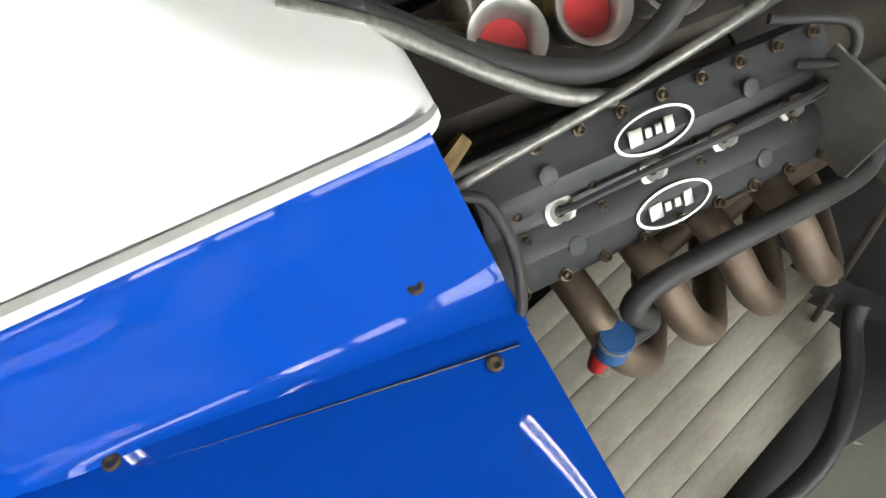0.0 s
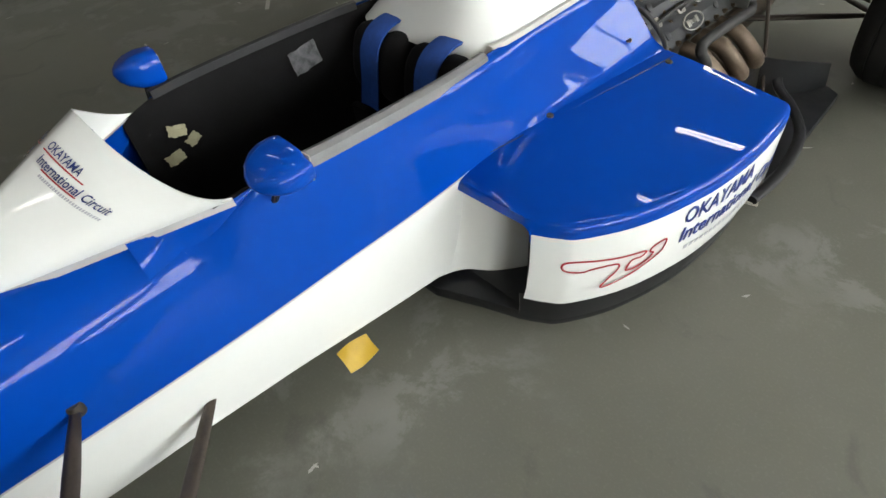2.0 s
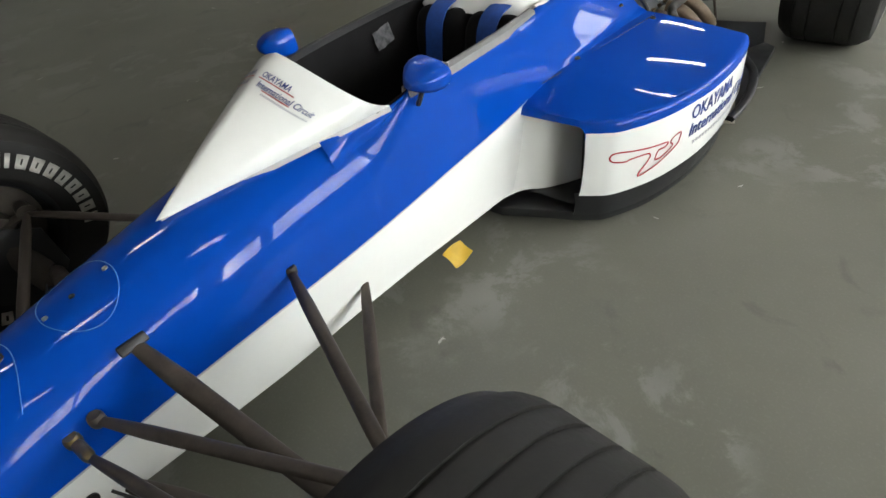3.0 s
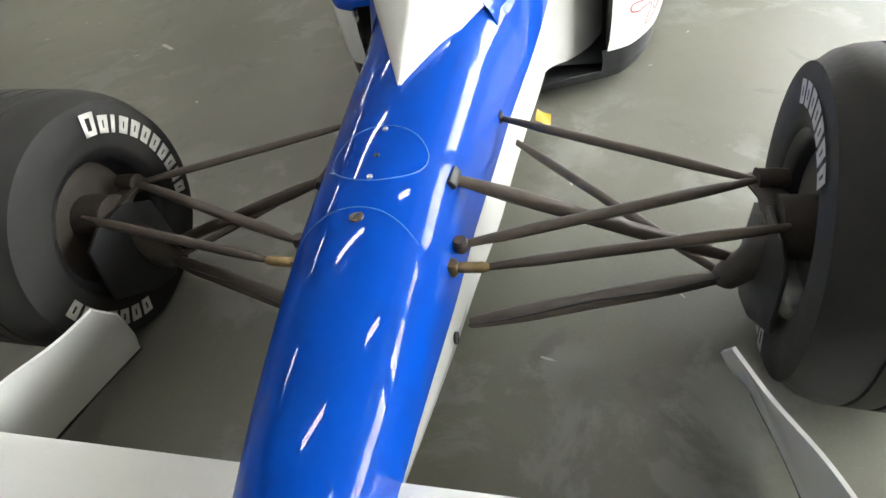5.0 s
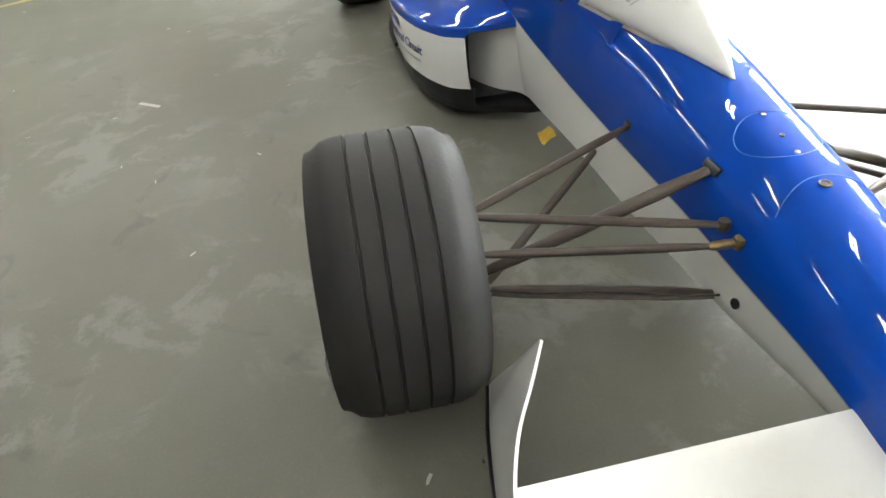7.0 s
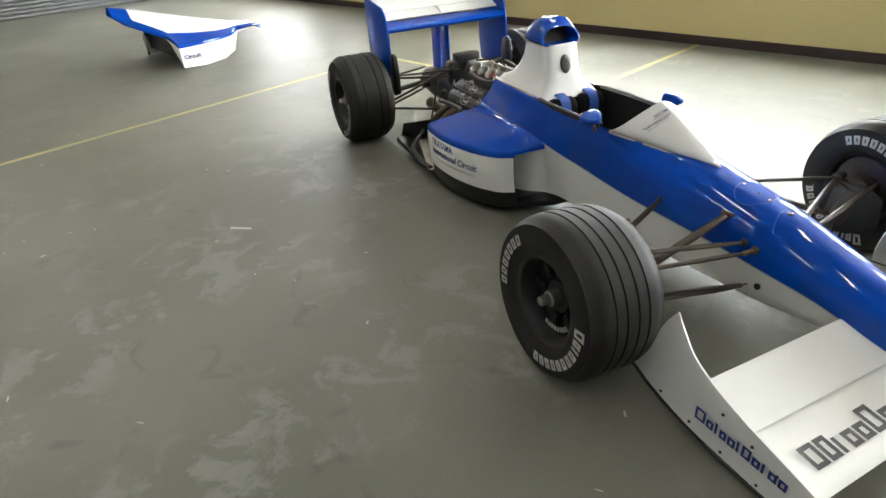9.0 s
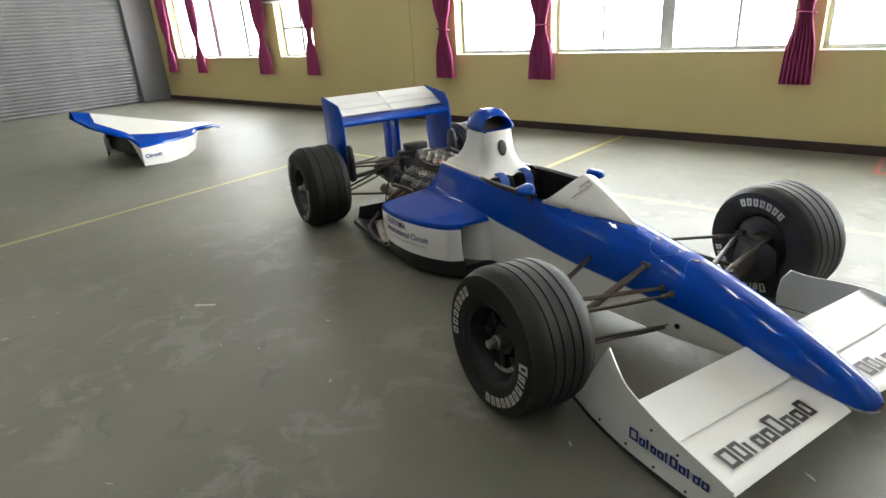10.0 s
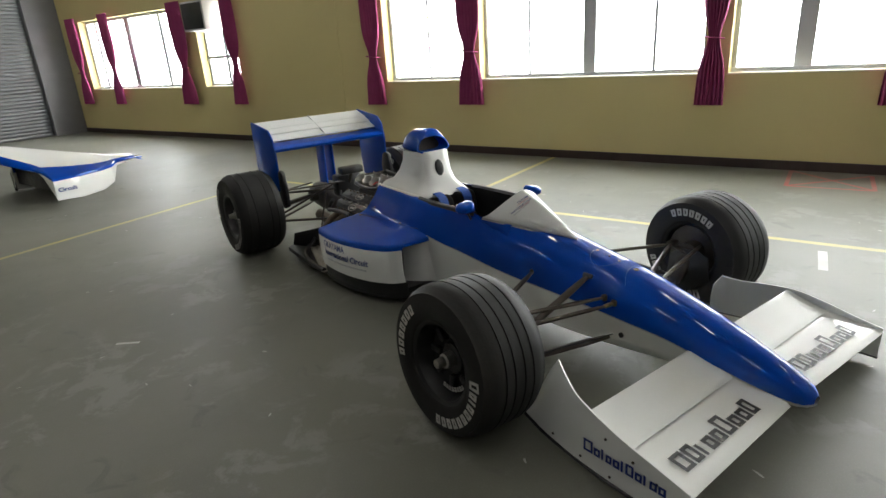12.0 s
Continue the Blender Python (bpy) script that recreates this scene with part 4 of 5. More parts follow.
for k in range(3):
    part("oil_union", tube([(0.275 + 0.012 * k, 1.655, 0.375 - 0.03 * k), (0.285 + 0.012 * k, 1.685, 0.37 - 0.03 * k)], 0.009, 8), BRASS, engine, "plated pipe union")

gear = new("gearbox")
gear.parent = car
gear["label"] = "oily dark gearbox casing"
rows = []
for y, w, z0, z1 in ((2.10, 0.13, 0.14, 0.40), (2.3, 0.11, 0.16, 0.36), (2.55, 0.10, 0.17, 0.36), (2.7, 0.12, 0.18, 0.40), (2.86, 0.10, 0.19, 0.38), (2.98, 0.07, 0.22, 0.33)):
    rows.append([Vector((w * math.copysign(abs(math.cos(a)) ** 0.6, math.cos(a)), y, (z0 + z1) / 2 + (z1 - z0) / 2 * math.copysign(abs(math.sin(a)) ** 0.6, math.sin(a)))) for a in [2 * math.pi * k / 24 for k in range(24)]])
part("casing", grid(rows, loop=True, cap=True), GRIME, gear)
part("oil_tank", box(0.20, 0.10, 0.16, (0, 2.42, 0.42), 0.02), CARBON, gear, "black oil tank")
part("cooler", box(0.17, 0.07, 0.045, (-0.02, 2.30, 0.545), 0.006), CARBON, gear, "dark finned cooler")
for k in range(8):
    part("cooler_fin", box(0.16, 0.004, 0.05, (-0.02, 2.272 + 0.008 * k, 0.546), 0.001), GRIME, gear)
part("cooler_bracket", tube([(0, 2.33, 0.52), (0, 2.40, 0.40)], 0.012, 8), GRIME, gear)
for s in (1, -1):
    hub_u, hub_l = (s * 0.48, 2.69, 0.39), (s * 0.49, 2.69, 0.18)
    for nm, a, b, r in (("rear_upper_arm", (s * 0.10, 2.42, 0.40), hub_u, 0.013), ("rear_upper_arm", (s * 0.09, 2.86, 0.38), hub_u, 0.012), ("rear_lower_arm", (s * 0.10, 2.30, 0.20), hub_l, 0.014), ("rear_lower_arm", (s * 0.09, 2.88, 0.22), hub_l, 0.013), ("rear_push_rod", (s * 0.09, 2.36, 0.47), (s * 0.46, 2.68, 0.22), 0.012), ("rear_top_link", (s * 0.08, 2.30, 0.47), (s * 0.48, 2.64, 0.41), 0.010)):
        arm(nm, a, b, r, 0.6, "dark steel suspension arm")
    part("drive_shaft", tube([(s * 0.10, 2.74, 0.30), (s * 0.17, 2.745, 0.30), (s * 0.17, 2.745, 0.30), (s * 0.42, 2.70, 0.29), (s * 0.49, 2.69, 0.29)], [0.05, 0.04, 0.018, 0.018, 0.045], 14), GRIME, car, "greasy drive shaft")
    part("rear_upright", box(0.06, 0.11, 0.27, (s * 0.50, 2.69, 0.285), 0.015), GRIME, car)
    bm = plate([(-0.06, -0.05), (0.0, -0.075), (0.06, -0.05), (0.07, 0.10), (0.045, 0.19), (0.0, 0.21), (-0.04, 0.19), (-0.06, 0.10)], 0.03, 0.008)
    part("brake_scoop", bm, CARBON, car, "upright black brake scoop", m=axes((s * 0.445 - 0.015, 2.55, 0.37), (0, 1, 0), (0, 0, 1)))
    # stay from the floor tray edge up to the gearbox
    arm("floor_stay", (s * 0.315, 2.12, 0.47), (s * 0.40, 2.16, 0.08), 0.005, 1.0, "thin steel stay", taper=0)
    part("tyre_shield", thick(tidy(grid([[Vector((s * (0.37 + 0.13 * u ** 0.7), 2.18 + 0.20 * u - 0.06 * v, 0.06 + 0.17 * v * (1 - 0.35 * u))) for v in steps(0, 1, 8)] for u in steps(0, 1, 10)])), 0.004), CARBON, car, "curved black shield ahead of the wheel")
    # pale planked tray panel inside the floor
    tray = new("tray_panel")
    tray.parent = car
    tray["label"] = "pale scuffed boards of the floor tray"
    for k in range(8):
        w = 0.048
        x = 0.15 + w * k
        ln = 0.54 - 0.004 * k
        o = part("board", box(w - 0.003, ln, 0.008, (0, 0, 0), 0.0015), TROLLEY, tray, m=Matrix.Translation((s * (x + 0.02), 1.685 + ln / 2, 0.079)) @ Matrix.Rotation(radians(s * 17), 4, "Z"))
    rim = spline([(0.585, 1.70, 0.09), (0.592, 1.80, 0.09), (0.585, 1.92, 0.095), (0.555, 2.04, 0.10), (0.49, 2.13, 0.11), (0.43, 2.17, 0.13), (0.40, 2.20, 0.16)], 5)
    part("tray_rim", tube([(s * p.x, p.y, p.z) for p in rim], 0.015, 12, 0.7), CARBON, tray, "rolled black rim of the tray")

# ---- rear wing ----
rw = new("rear_wing")
rw.parent = car
rw.location = (0, 0, -0.018)
rw["label"] = "tall rear wing with white flaps and blue endplates"
for s in (1, -1):
    ol = [(2.585, 0.44), (2.575, 0.70), (2.60, 0.815), (2.66, 0.872), (2.76, 0.885), (2.98, 0.912), (2.995, 0.90), (2.985, 0.52), (2.955, 0.37), (2.80, 0.37), (2.70, 0.42)]
    part("wing_endplate", plate([(y, z) for y, z in ol], 0.012, 0.002), BLUE, rw, "blue rear wing endplate", m=axes((s * 0.455 - 0.006, 0, 0), (0, 1, 0), (0, 0, 1)))
    part("wing_pylon", box(0.014, 0.13, 0.46, (s * 0.035, 2.74, 0.51), 0.004), BLUE, rw, "blue wing support post")


def wing_row(x, y0, z0, y1, z1, t, bow=0.35, n=12):
    row = []
    for k in range(2 * n):
        u = k / n if k < n else 2 - k / n
        th = t * (1 - u) ** 0.7 * min(1, u * 8) ** 0.5 + 0.001
        y = y0 + (y1 - y0) * u
        z = z0 + (z1 - z0) * u ** 1.3
        row.append(Vector((x, y, z + (th if k < n else -th))))
    return row


for nm, a, mt in (("wing_main_plane", (2.585, 0.735, 2.75, 0.768, 0.022), BLUE), ("wing_flap", (2.70, 0.785, 2.80, 0.832, 0.008), WHITE), ("wing_flap", (2.775, 0.826, 2.87, 0.870, 0.007), WHITE), ("wing_flap", (2.845, 0.860, 2.975, 0.905, 0.007), WHITE)):
    part(nm, grid([wing_row(x, *a) for x in (-0.447, 0.447)], loop=True, cap=True), mt, rw)
part("flap_divider", plate([(2.70, 0.775), (2.70, 0.80), (2.97, 0.918), (2.97, 0.89)], 0.006, 0.001), WHITE, rw, m=axes((-0.003, 0, 0), (0, 1, 0), (0, 0, 1)))

# ---- cockpit ----
seat = new("seat")
seat.parent = car
seat.location = (0.012, 0.035, -0.012)
seat["label"] = "black padded seat back with shoulder pads"
rows = []
for v in steps(0, 1, 10):
    rows.append([Vector((0.175 * x * (1 - 0.12 * v), 1.06 + 0.10 * v + 0.015 * (x * x) * -3, 0.14 + 0.40 * v)) for x in steps(-1, 1, 12)])
part("seat_back", thick(grid(rows), 0.03), BLACKCLOTH, seat, "black cloth seat back")
for x in (-0.125, -0.04, 0.045, 0.125):
    bm = bmesh.new()
    bmesh.ops.create_uvsphere(bm, u_segments=20, v_segments=12, radius=1)
    for v in bm.verts:
        q = v.co
        k = 0.045 * (1 + 0.06 * noise.noise(q * 3 + Vector((x * 30, 0, 0))))
        v.co = Vector((math.copysign(abs(q.x) ** 0.8, q.x) * k, math.copysign(abs(q.y) ** 0.8, q.y) * 0.042, math.copysign(abs(q.z) ** 0.7, q.z) * 0.075))
    part("shoulder_pad", bm, BLACKCLOTH, seat, "creased black shoulder pad", m=pose(x, 1.105, 0.485, -12, 0, 0))
for x in (-0.083, 0.087):
    path = [(x, 1.20, 0.555), (x, 1.155, 0.572), (x, 1.10, 0.565), (x, 1.065, 0.53), (x - 0.003, 1.055, 0.46), (x - 0.006, 1.045, 0.40)]
    rows = [[p + Vector((dx, 0, 0.002 * (abs(dx) < 0.02))) for dx in (-0.028, -0.015, 0, 0.015, 0.028)] for p in spline(path, 6)]
    h = part("harness_belt", thick(grid(rows), 0.004), BELT, seat, "blue webbing shoulder belt")
    bm = box(0.048, 0.018, 0.17, (0, 0, 0), 0.006)
    part("belt_pad", bm, BLACKCLOTH, seat, "black belt pad with faded print", m=pose(x - 0.008, 1.030, 0.33, 4, 0, 0))
    for k in range(6):
        part("pad_print", box(0.009, 0.001, 0.012, (0, 0, 0), 0), DECAL_G, seat, m=pose(x - 0.008, 1.0195 + 0.0, 0.38 - 0.018 * k, 4, 0, 0))
    part("belt_adjuster", box(0.056, 0.012, 0.03, (0, 0, 0), 0.004), GRIME, seat, m=pose(x - 0.01, 1.02, 0.235, 4, 0, 0))
    part("lap_belt", box(0.05, 0.006, 0.08, (0, 0, 0), 0.002), BELT, seat, m=pose(x * 0.8, 1.01, 0.19, 4, 8, 0))
for (x, y, z), (a, b), rz, mt, lb in (((-0.184, 1.01, 0.50), (0.07, 0.05), 8, DECAL_G, "clear crinkled tape patch"), ((-0.166, 0.70, 0.485), (0.035, 0.022), -14, YELLOW, "pale torn tape"), ((-0.158, 0.675, 0.44), (0.035, 0.022), 10, YELLOW, "pale torn tape"), ((-0.167, 0.722, 0.455), (0.028, 0.02), 30, YELLOW, "pale torn tape")):
    rows = [[Vector((0.003 * noise.noise(Vector((u * 9, v * 9, x * 7 + y))), (u - 0.5) * a + 0.004 * noise.noise(Vector((v * 14, 2, y))), (v - 0.5) * b + 0.004 * noise.noise(Vector((u * 14, 5, y)))) ) for u in steps(0, 1, 8)] for v in steps(0, 1, 6)]
    part("tape_patch", grid(rows), TAPEPALE if mt is YELLOW else TAPEGREY, car, lb, m=pose(x + 0.004, y, z, rz, -9, 0))
part("gear_rod", tube([(0.12, 0.70, 0.27), (0.135, 1.05, 0.25)], 0.007, 8), STEEL, car)

# mirrors
for s in (1, -1):
    mir = new("mirror")
    mir.parent = car
    mir["label"] = "teardrop blue mirror on a short stalk"
    rows = []
    for u, k in ((0.0, 0.02), (0.05, 0.35), (0.18, 0.65), (0.4, 0.9), (0.65, 1.0), (0.9, 0.98), (1.0, 0.92)):
        rows.append([Vector((0.046 * k * math.copysign(abs(math.cos(a)) ** 0.6, math.cos(a)) * (1 - 0.10 * math.sin(a)), 0.078 * (u - 0.6), 0.028 * k * math.copysign(abs(math.sin(a)) ** 0.6, math.sin(a)) * (1 - 0.28 * s * math.cos(a)))) for a in [2 * math.pi * q / 28 for q in range(28)]])
    mm = pose(s * 0.232, 0.705, 0.590, 0, s * 4, s * 6)
    part("mirror_shell", grid(rows, loop=True, cap=True), BLUE, mir, "glossy blue shell", m=mm)
    part("mirror_glass", box(0.074, 0.003, 0.044, (0, 0.031, 0), 0.001), ALU, mir, "small mirror glass", m=mm)
    part("mirror_stalk", tube([(s * 0.226, 0.705, 0.57), (s * 0.212, 0.695, 0.53)], 0.008, 8, 0.7), CARBON, mir)

# small fixings on the shell


def crest_z(y):
    return shell_at(y)[4]


for y, r, mt in ((-0.115, 0.0115, GRIME), (0.02, 0.005, CARBON), (-0.03, 0.005, ALU), (0.085, 0.005, ALU), (0.262, 0.003, CARBON)):
    z = crest_z(y) if y < 0.2 else 0.5215
    bm = lathe([(0.0, 0.0), (0.0, r * 0.55), (0.0012, r * 0.6), (0.0012, r), (-0.002, r * 1.05)], 20)
    part("crest_fixing", bm, mt, car, "small fixing on the nose", m=Matrix.Translation((0, y, z + 0.0008)) @ Matrix.Rotation(radians(-90), 4, "Y") @ Matrix.Rotation(radians(0), 4, "X"))
def shell_z(x, y):
    zb, wb, zs, ws, zt, ex = shell_at(y)
    return zs + (zt - zs) * max(0.0, 1 - (abs(x) / ws) ** ex) ** (1 / ex)


ring = []
for k in range(41):
    a = 2 * math.pi * k / 40
    x, y = 0.086 * math.cos(a), 0.028 + 0.066 * math.sin(a)
    ring.append((x, y, shell_z(x, y) + 0.0002))
SEAM = material("pale paint seam", (0.06, 0.20, 0.55), 0.4, scale=30, var=0.3)
part("hatch_seam", tube(ring, 0.0009, 5, cap=False), SEAM, nose, "thin pale seam of the nose hatch")
part("nose_seam", tube([(x, -0.095 - 0.05 * (x / 0.11) ** 2, shell_z(x, -0.095 - 0.05 * (x / 0.11) ** 2) + 0.0002) for x in steps(-0.10, 0.10, 20)], 0.0008, 5), SEAM, nose, "thin pale seam across the nose")
for s in (1, -1):
    for (x, y, z), mt, lb in (((s * 0.324, 1.641, 0.3950), BRONZE, "quarter-turn fastener"), ((s * 0.259, 1.290, 0.3995), BRONZE, "quarter-turn fastener"), ((s * 0.236, 1.600, 0.436), BRONZE, "quarter-turn fastener")):
        part("fastener", lathe([(0.0, 0.0), (0.002, 0.003), (0.003, 0.006), (0.0015, 0.0085), (-0.002, 0.0085)], 14), mt, car, lb, m=Matrix.Translation((x, y, z)) @ Matrix.Rotation(radians(-90), 4, "Y"))
    part("flank_hole", lathe([(0.0, 0.0), (0.0, 0.010), (0.0012, 0.0115), (-0.003, 0.0115)], 18), CARBON, car, "round black hole in the flank", m=axes((s * 0.1345, -0.152, 0.186), (s, 0, 0.10), (0, 1, 0)))
    part("flank_slot", box(0.004, 0.05, 0.018, (0, 0, 0), 0.0015), GRIME, car, "slot in the white flank", m=pose(s * 0.1625, 0.492, 0.192, 0, 0, 0))
    part("rod_slot", box(0.02, 0.05, 0.012, (0, 0, 0), 0.004), CARBON, car, "slot for the push rod", m=pose(s * 0.124, 0.034, 0.394, 0, s * 55, 0))
    part("cowl_screw", lathe([(0, 0), (0.001, 0.004), (-0.002, 0.005)], 12), CARBON, car, m=axes((s * 0.131, 0.566, 0.567), (s * 0.75, -0.35, 0.6), (0, 1, 0)))
    # panel seam on the pod and on the shoulder
    seam = [(s * (0.250 + 0.068 * k / 10), 1.12 + 0.55 * k / 10, 0.3975 - 0.0015 * k / 10) for k in range(11)]
    part("panel_seam", tube(seam, 0.0012, 4), CARBON, car)
part("yellow_tape", thick(grid([[Vector((0.20 + 0.040 * u, 0.71 + 0.075 * v, 0.102 - 0.028 * u + 0.006 * math.sin(4 * v + 3 * u))) for u in steps(0, 1, 5)] for v in steps(0, 1, 6)]), 0.001), YELLOW, car, "strip of yellow tape hanging under the tub")
part("yellow_tape", thick(grid([[Vector((-0.20 - 0.040 * u, 0.71 + 0.075 * v, 0.102 - 0.028 * u + 0.006 * math.sin(4 * v + 3 * u))) for u in steps(0, 1, 5)] for v in steps(0, 1, 6)]), 0.001), YELLOW, car, "strip of yellow tape hanging under the tub")

# ---- printing ----


def on_curve(ob, line, z_off, reverse):
    """Bends flat lettering (x along, y up) round the pod's flank."""
    d = [0.0]
    for a, b in zip(line, line[1:]):
        d.append(d[-1] + (b - a).length)
    for v in ob.data.vertices:
        t = v.co.x
        for i in range(len(line) - 1):
            if t <= d[i + 1] or i == len(line) - 2:
                k = (t - d[i]) / (d[i + 1] - d[i])
                p = line[i].lerp(line[i + 1], k)
                q = (line[i + 1] - line[i]).normalized()
                break
        n = Vector((q.y, -q.x, 0)) * reverse
        v.co = Vector((p.x, p.y, 0)) + n * (0.0015 + v.co.z) + Vector((0, 0, z_off + v.co.y))


left_line = [Vector((p.x, p.y, 0)) for p in outer]
right_line = [Vector((-p.x, p.y, 0)) for p in outer][::-1]
for line, x0, rev in ((left_line, 0.315, 1), (right_line, 0.10, 1)):
    for body, sz, z, mt, wd in (("OKAYAMA", 0.056, 0.280, DECAL_B, 0.225), ("International Circuit", 0.052, 0.232, DECAL_B, 0.405)):
        o = text_obj("flank_lettering", body, sz, mt, car, Matrix(), "dark blue venue lettering", shear=0.15 if body[0] == "I" else 0.0, width=wd, bold=0.0006)
        for v in o.data.vertices:
            v.co.x += x0
        on_curve(o, line, z, rev)
    bm = bmesh.new()
    for k in range(24):
        box(0.010, 0.010, 0.0005, (x0 + 0.03 + 0.0155 * k, 0.0, 0.0), 0, bm)
    o = part("flank_small_print", bm, DECAL_G, car, "row of small grey print")
    on_curve(o, line, 0.206, rev)
# track outline on the left flank
OUTLINE = [(0, 8), (4, 2), (15, 0), (42, 4), (74, 8), (110, 11), (106, 18), (92, 19), (86, 31), (88, 34), (98, 34), (117, 27), (124, 20), (118, 15), (123, 8), (141, 5), (140, 17), (133, 26), (92, 44), (60, 53), (55, 49), (72, 30), (75, 21), (67, 17), (38, 17), (29, 19), (15, 17), (4, 14), (0, 8)]
track = [Vector((0.060 + 0.00155 * a, 0.272 - 0.00165 * b, 0)) for a, b in OUTLINE]
bm = tube(spline(track, 4), 0.0022, 6, 0.4, cap=False)
o = part("circuit_outline", bm, DECAL_R, car, "red outline of a race track")
on_curve(o, left_line, 0.0, 1)


def bars(name, parent, m, letters, h, mat, slant=0.0, gap=0.25, label=""):
    """A word that is not spelled out: one bar per sign; letters gives widths and heights."""
    bm, x = bmesh.new(), 0.0
    for w, k in letters:
        st = 0.19 * h
        b = box(st, h * k, 0.0006, (x + st / 2, h * k / 2, 0.0006), 0)
        if w > 0.45:
            box(st, h * k, 0.0006, (x + w * h - st / 2, h * k / 2, 0.0006), 0, b)
            box(w * h - 2 * st, st, 0.0006, (x + w * h / 2, h * k - st / 2, 0.0006), 0, b)
            box(w * h - 2 * st, st, 0.0006, (x + w * h / 2, st / 2, 0.0006), 0, b)
        for v in b.verts:
            v.co.x += v.co.y * slant
        join(bm, b)
        x += w * h + gap * h * 0.6
    return part(name, bm, mat, parent, label, smooth=False, m=m)


WORD_A = [(0.75, 1.0), (0.62, 1.0), (0.42, 0.72), (0.62, 0.72), (0.62, 0.72), (0.75, 1.18), (0.62, 0.72), (0.62, 0.72), (0.62, 1.0)]
for s in (1, -1):
    # main plane print reads from in front of the car
    if s < 0:
        mm = axes((-0.625, -0.748, 0.1595), (1, 0.02, 0), (0, 1, 0.13))
    else:
        mm = axes((0.150, -0.735, 0.1615), (1, -0.02, 0), (0, 1, 0.13))
    bars("plane_print", wing, mm, WORD_A, 0.066, DECAL_K, 0.0, 0.22, "bold black sponsor print")
mm = axes((-0.7065, -0.440, 0.100), (-0.0, -1, 0.02), (0, 0.02, 1))
bars("endplate_print", wing, mm, [(0.9, 1.1), (0.6, 0.72), (0.3, 0.95), (0.55, 0.72), (0.6, 0.72), (0.3, 0.95), (0.7, 1.0), (0.6, 0.72), (0.4, 0.85), (0.6, 0.72), (0.6, 0.72)], 0.040, DECAL_B, 0.0, 0.2, "dark blue sponsor print")
bars("endplate_print", wing, axes((0.7065, -0.72, 0.075), (0, 1, 0.05), (0, 0, 1)), [(0.9, 1.1), (0.6, 0.72), (0.3, 0.95), (0.55, 0.72), (0.6, 0.72), (0.3, 0.95), (0.7, 1.0), (0.6, 0.72), (0.4, 0.85), (0.6, 0.72), (0.6, 0.72)], 0.040, DECAL_B, 0.0, 0.2, "dark blue sponsor print")
for s in (1, -1):
    for y, z in ((-0.30, 0.075), (-0.42, 0.055), (-0.54, 0.05), (-0.66, 0.048), (-0.52, 0.18), (-0.62, 0.155), (-0.70, 0.128)):
        part("endplate_bolt", lathe([(0, 0), (0.002, 0.003), (0.0015, 0.0045), (-0.002, 0.0045)], 10), GRIME, wing, m=Matrix.Translation((s * (0.7035 if y < -0.5 else 0.6985), y, z)) @ Matrix.Rotation(0 if s > 0 else math.pi, 4, "Z"))
    for x in (0.585, 0.52):
        part("flap_bracket", box(0.012, 0.008, 0.005, (s * x, -0.440, 0.214), 0.0015), GREYLINE, wing, "small flap bracket")
# cowl print: short lines of bars laid on the cone


def cowl_point(u, v):
    a = abs(v)
    e = Vector((0.176 * math.sin(v * math.pi / 2), 0.548 + 0.100 * a ** 2.0, 0.660 - 0.116 * (0.55 * (3 * a * a - 2 * a ** 3) + 0.45 * a)))
    p = tip + (e - tip) * u
    p.z += 0.010 * math.sin(math.pi * u) * (1 - a)
    return p


def cowl_text(body, u0, height, v0, v1, side):
    o = text_obj("cowl_lettering", body, 1.0, DECAL_B, car, Matrix(), "dark blue venue lettering on the white cowl", width=1.0, bold=0.012)
    for v in o.data.vertices:
        k = v0 + (v1 - v0) * v.co.x
        if side < 0:
            k = -(v1 + v0) + k
        v.co = cowl_point(u0 + height * v.co.y, k) + Vector((side * 0.0030, -0.0026, 0.0044))


for s in (1, -1):
    cowl_text("OKAYAMA", 0.845, 0.052, 0.03, 0.30, s)
    cowl_text("International Circuit", 0.785, 0.052, 0.05, 0.60, s)
    for u, hgt, v0, v1, n, mt in ((0.752, 0.012, 0.14, 0.62, 26, DECAL_G), (0.832, 0.006, 0.02, 0.36, 1, DECAL_R), (0.775, 0.006, 0.12, 0.40, 1, DECAL_R)):
        bm = bmesh.new()
        for k in range(n):
            a, b = v0 + (v1 - v0) * k / n, v0 + (v1 - v0) * (k + (0.68 if n > 1 else 1.0)) / n
            q = 4 if n > 1 else 10
            rows = [[cowl_point(uu, s * (a + (b - a) * i / q)) for i in range(q + 1)] for uu in (u, u + hgt)]
            grid([[p + Vector((s * 0.0030, -0.0026, 0.0044)) for p in r] for r in rows], bm=bm)
        part("cowl_print", bm, mt, car, "small print on the white cowl", smooth=False)

# tyre print: outlined signs laid round both faces


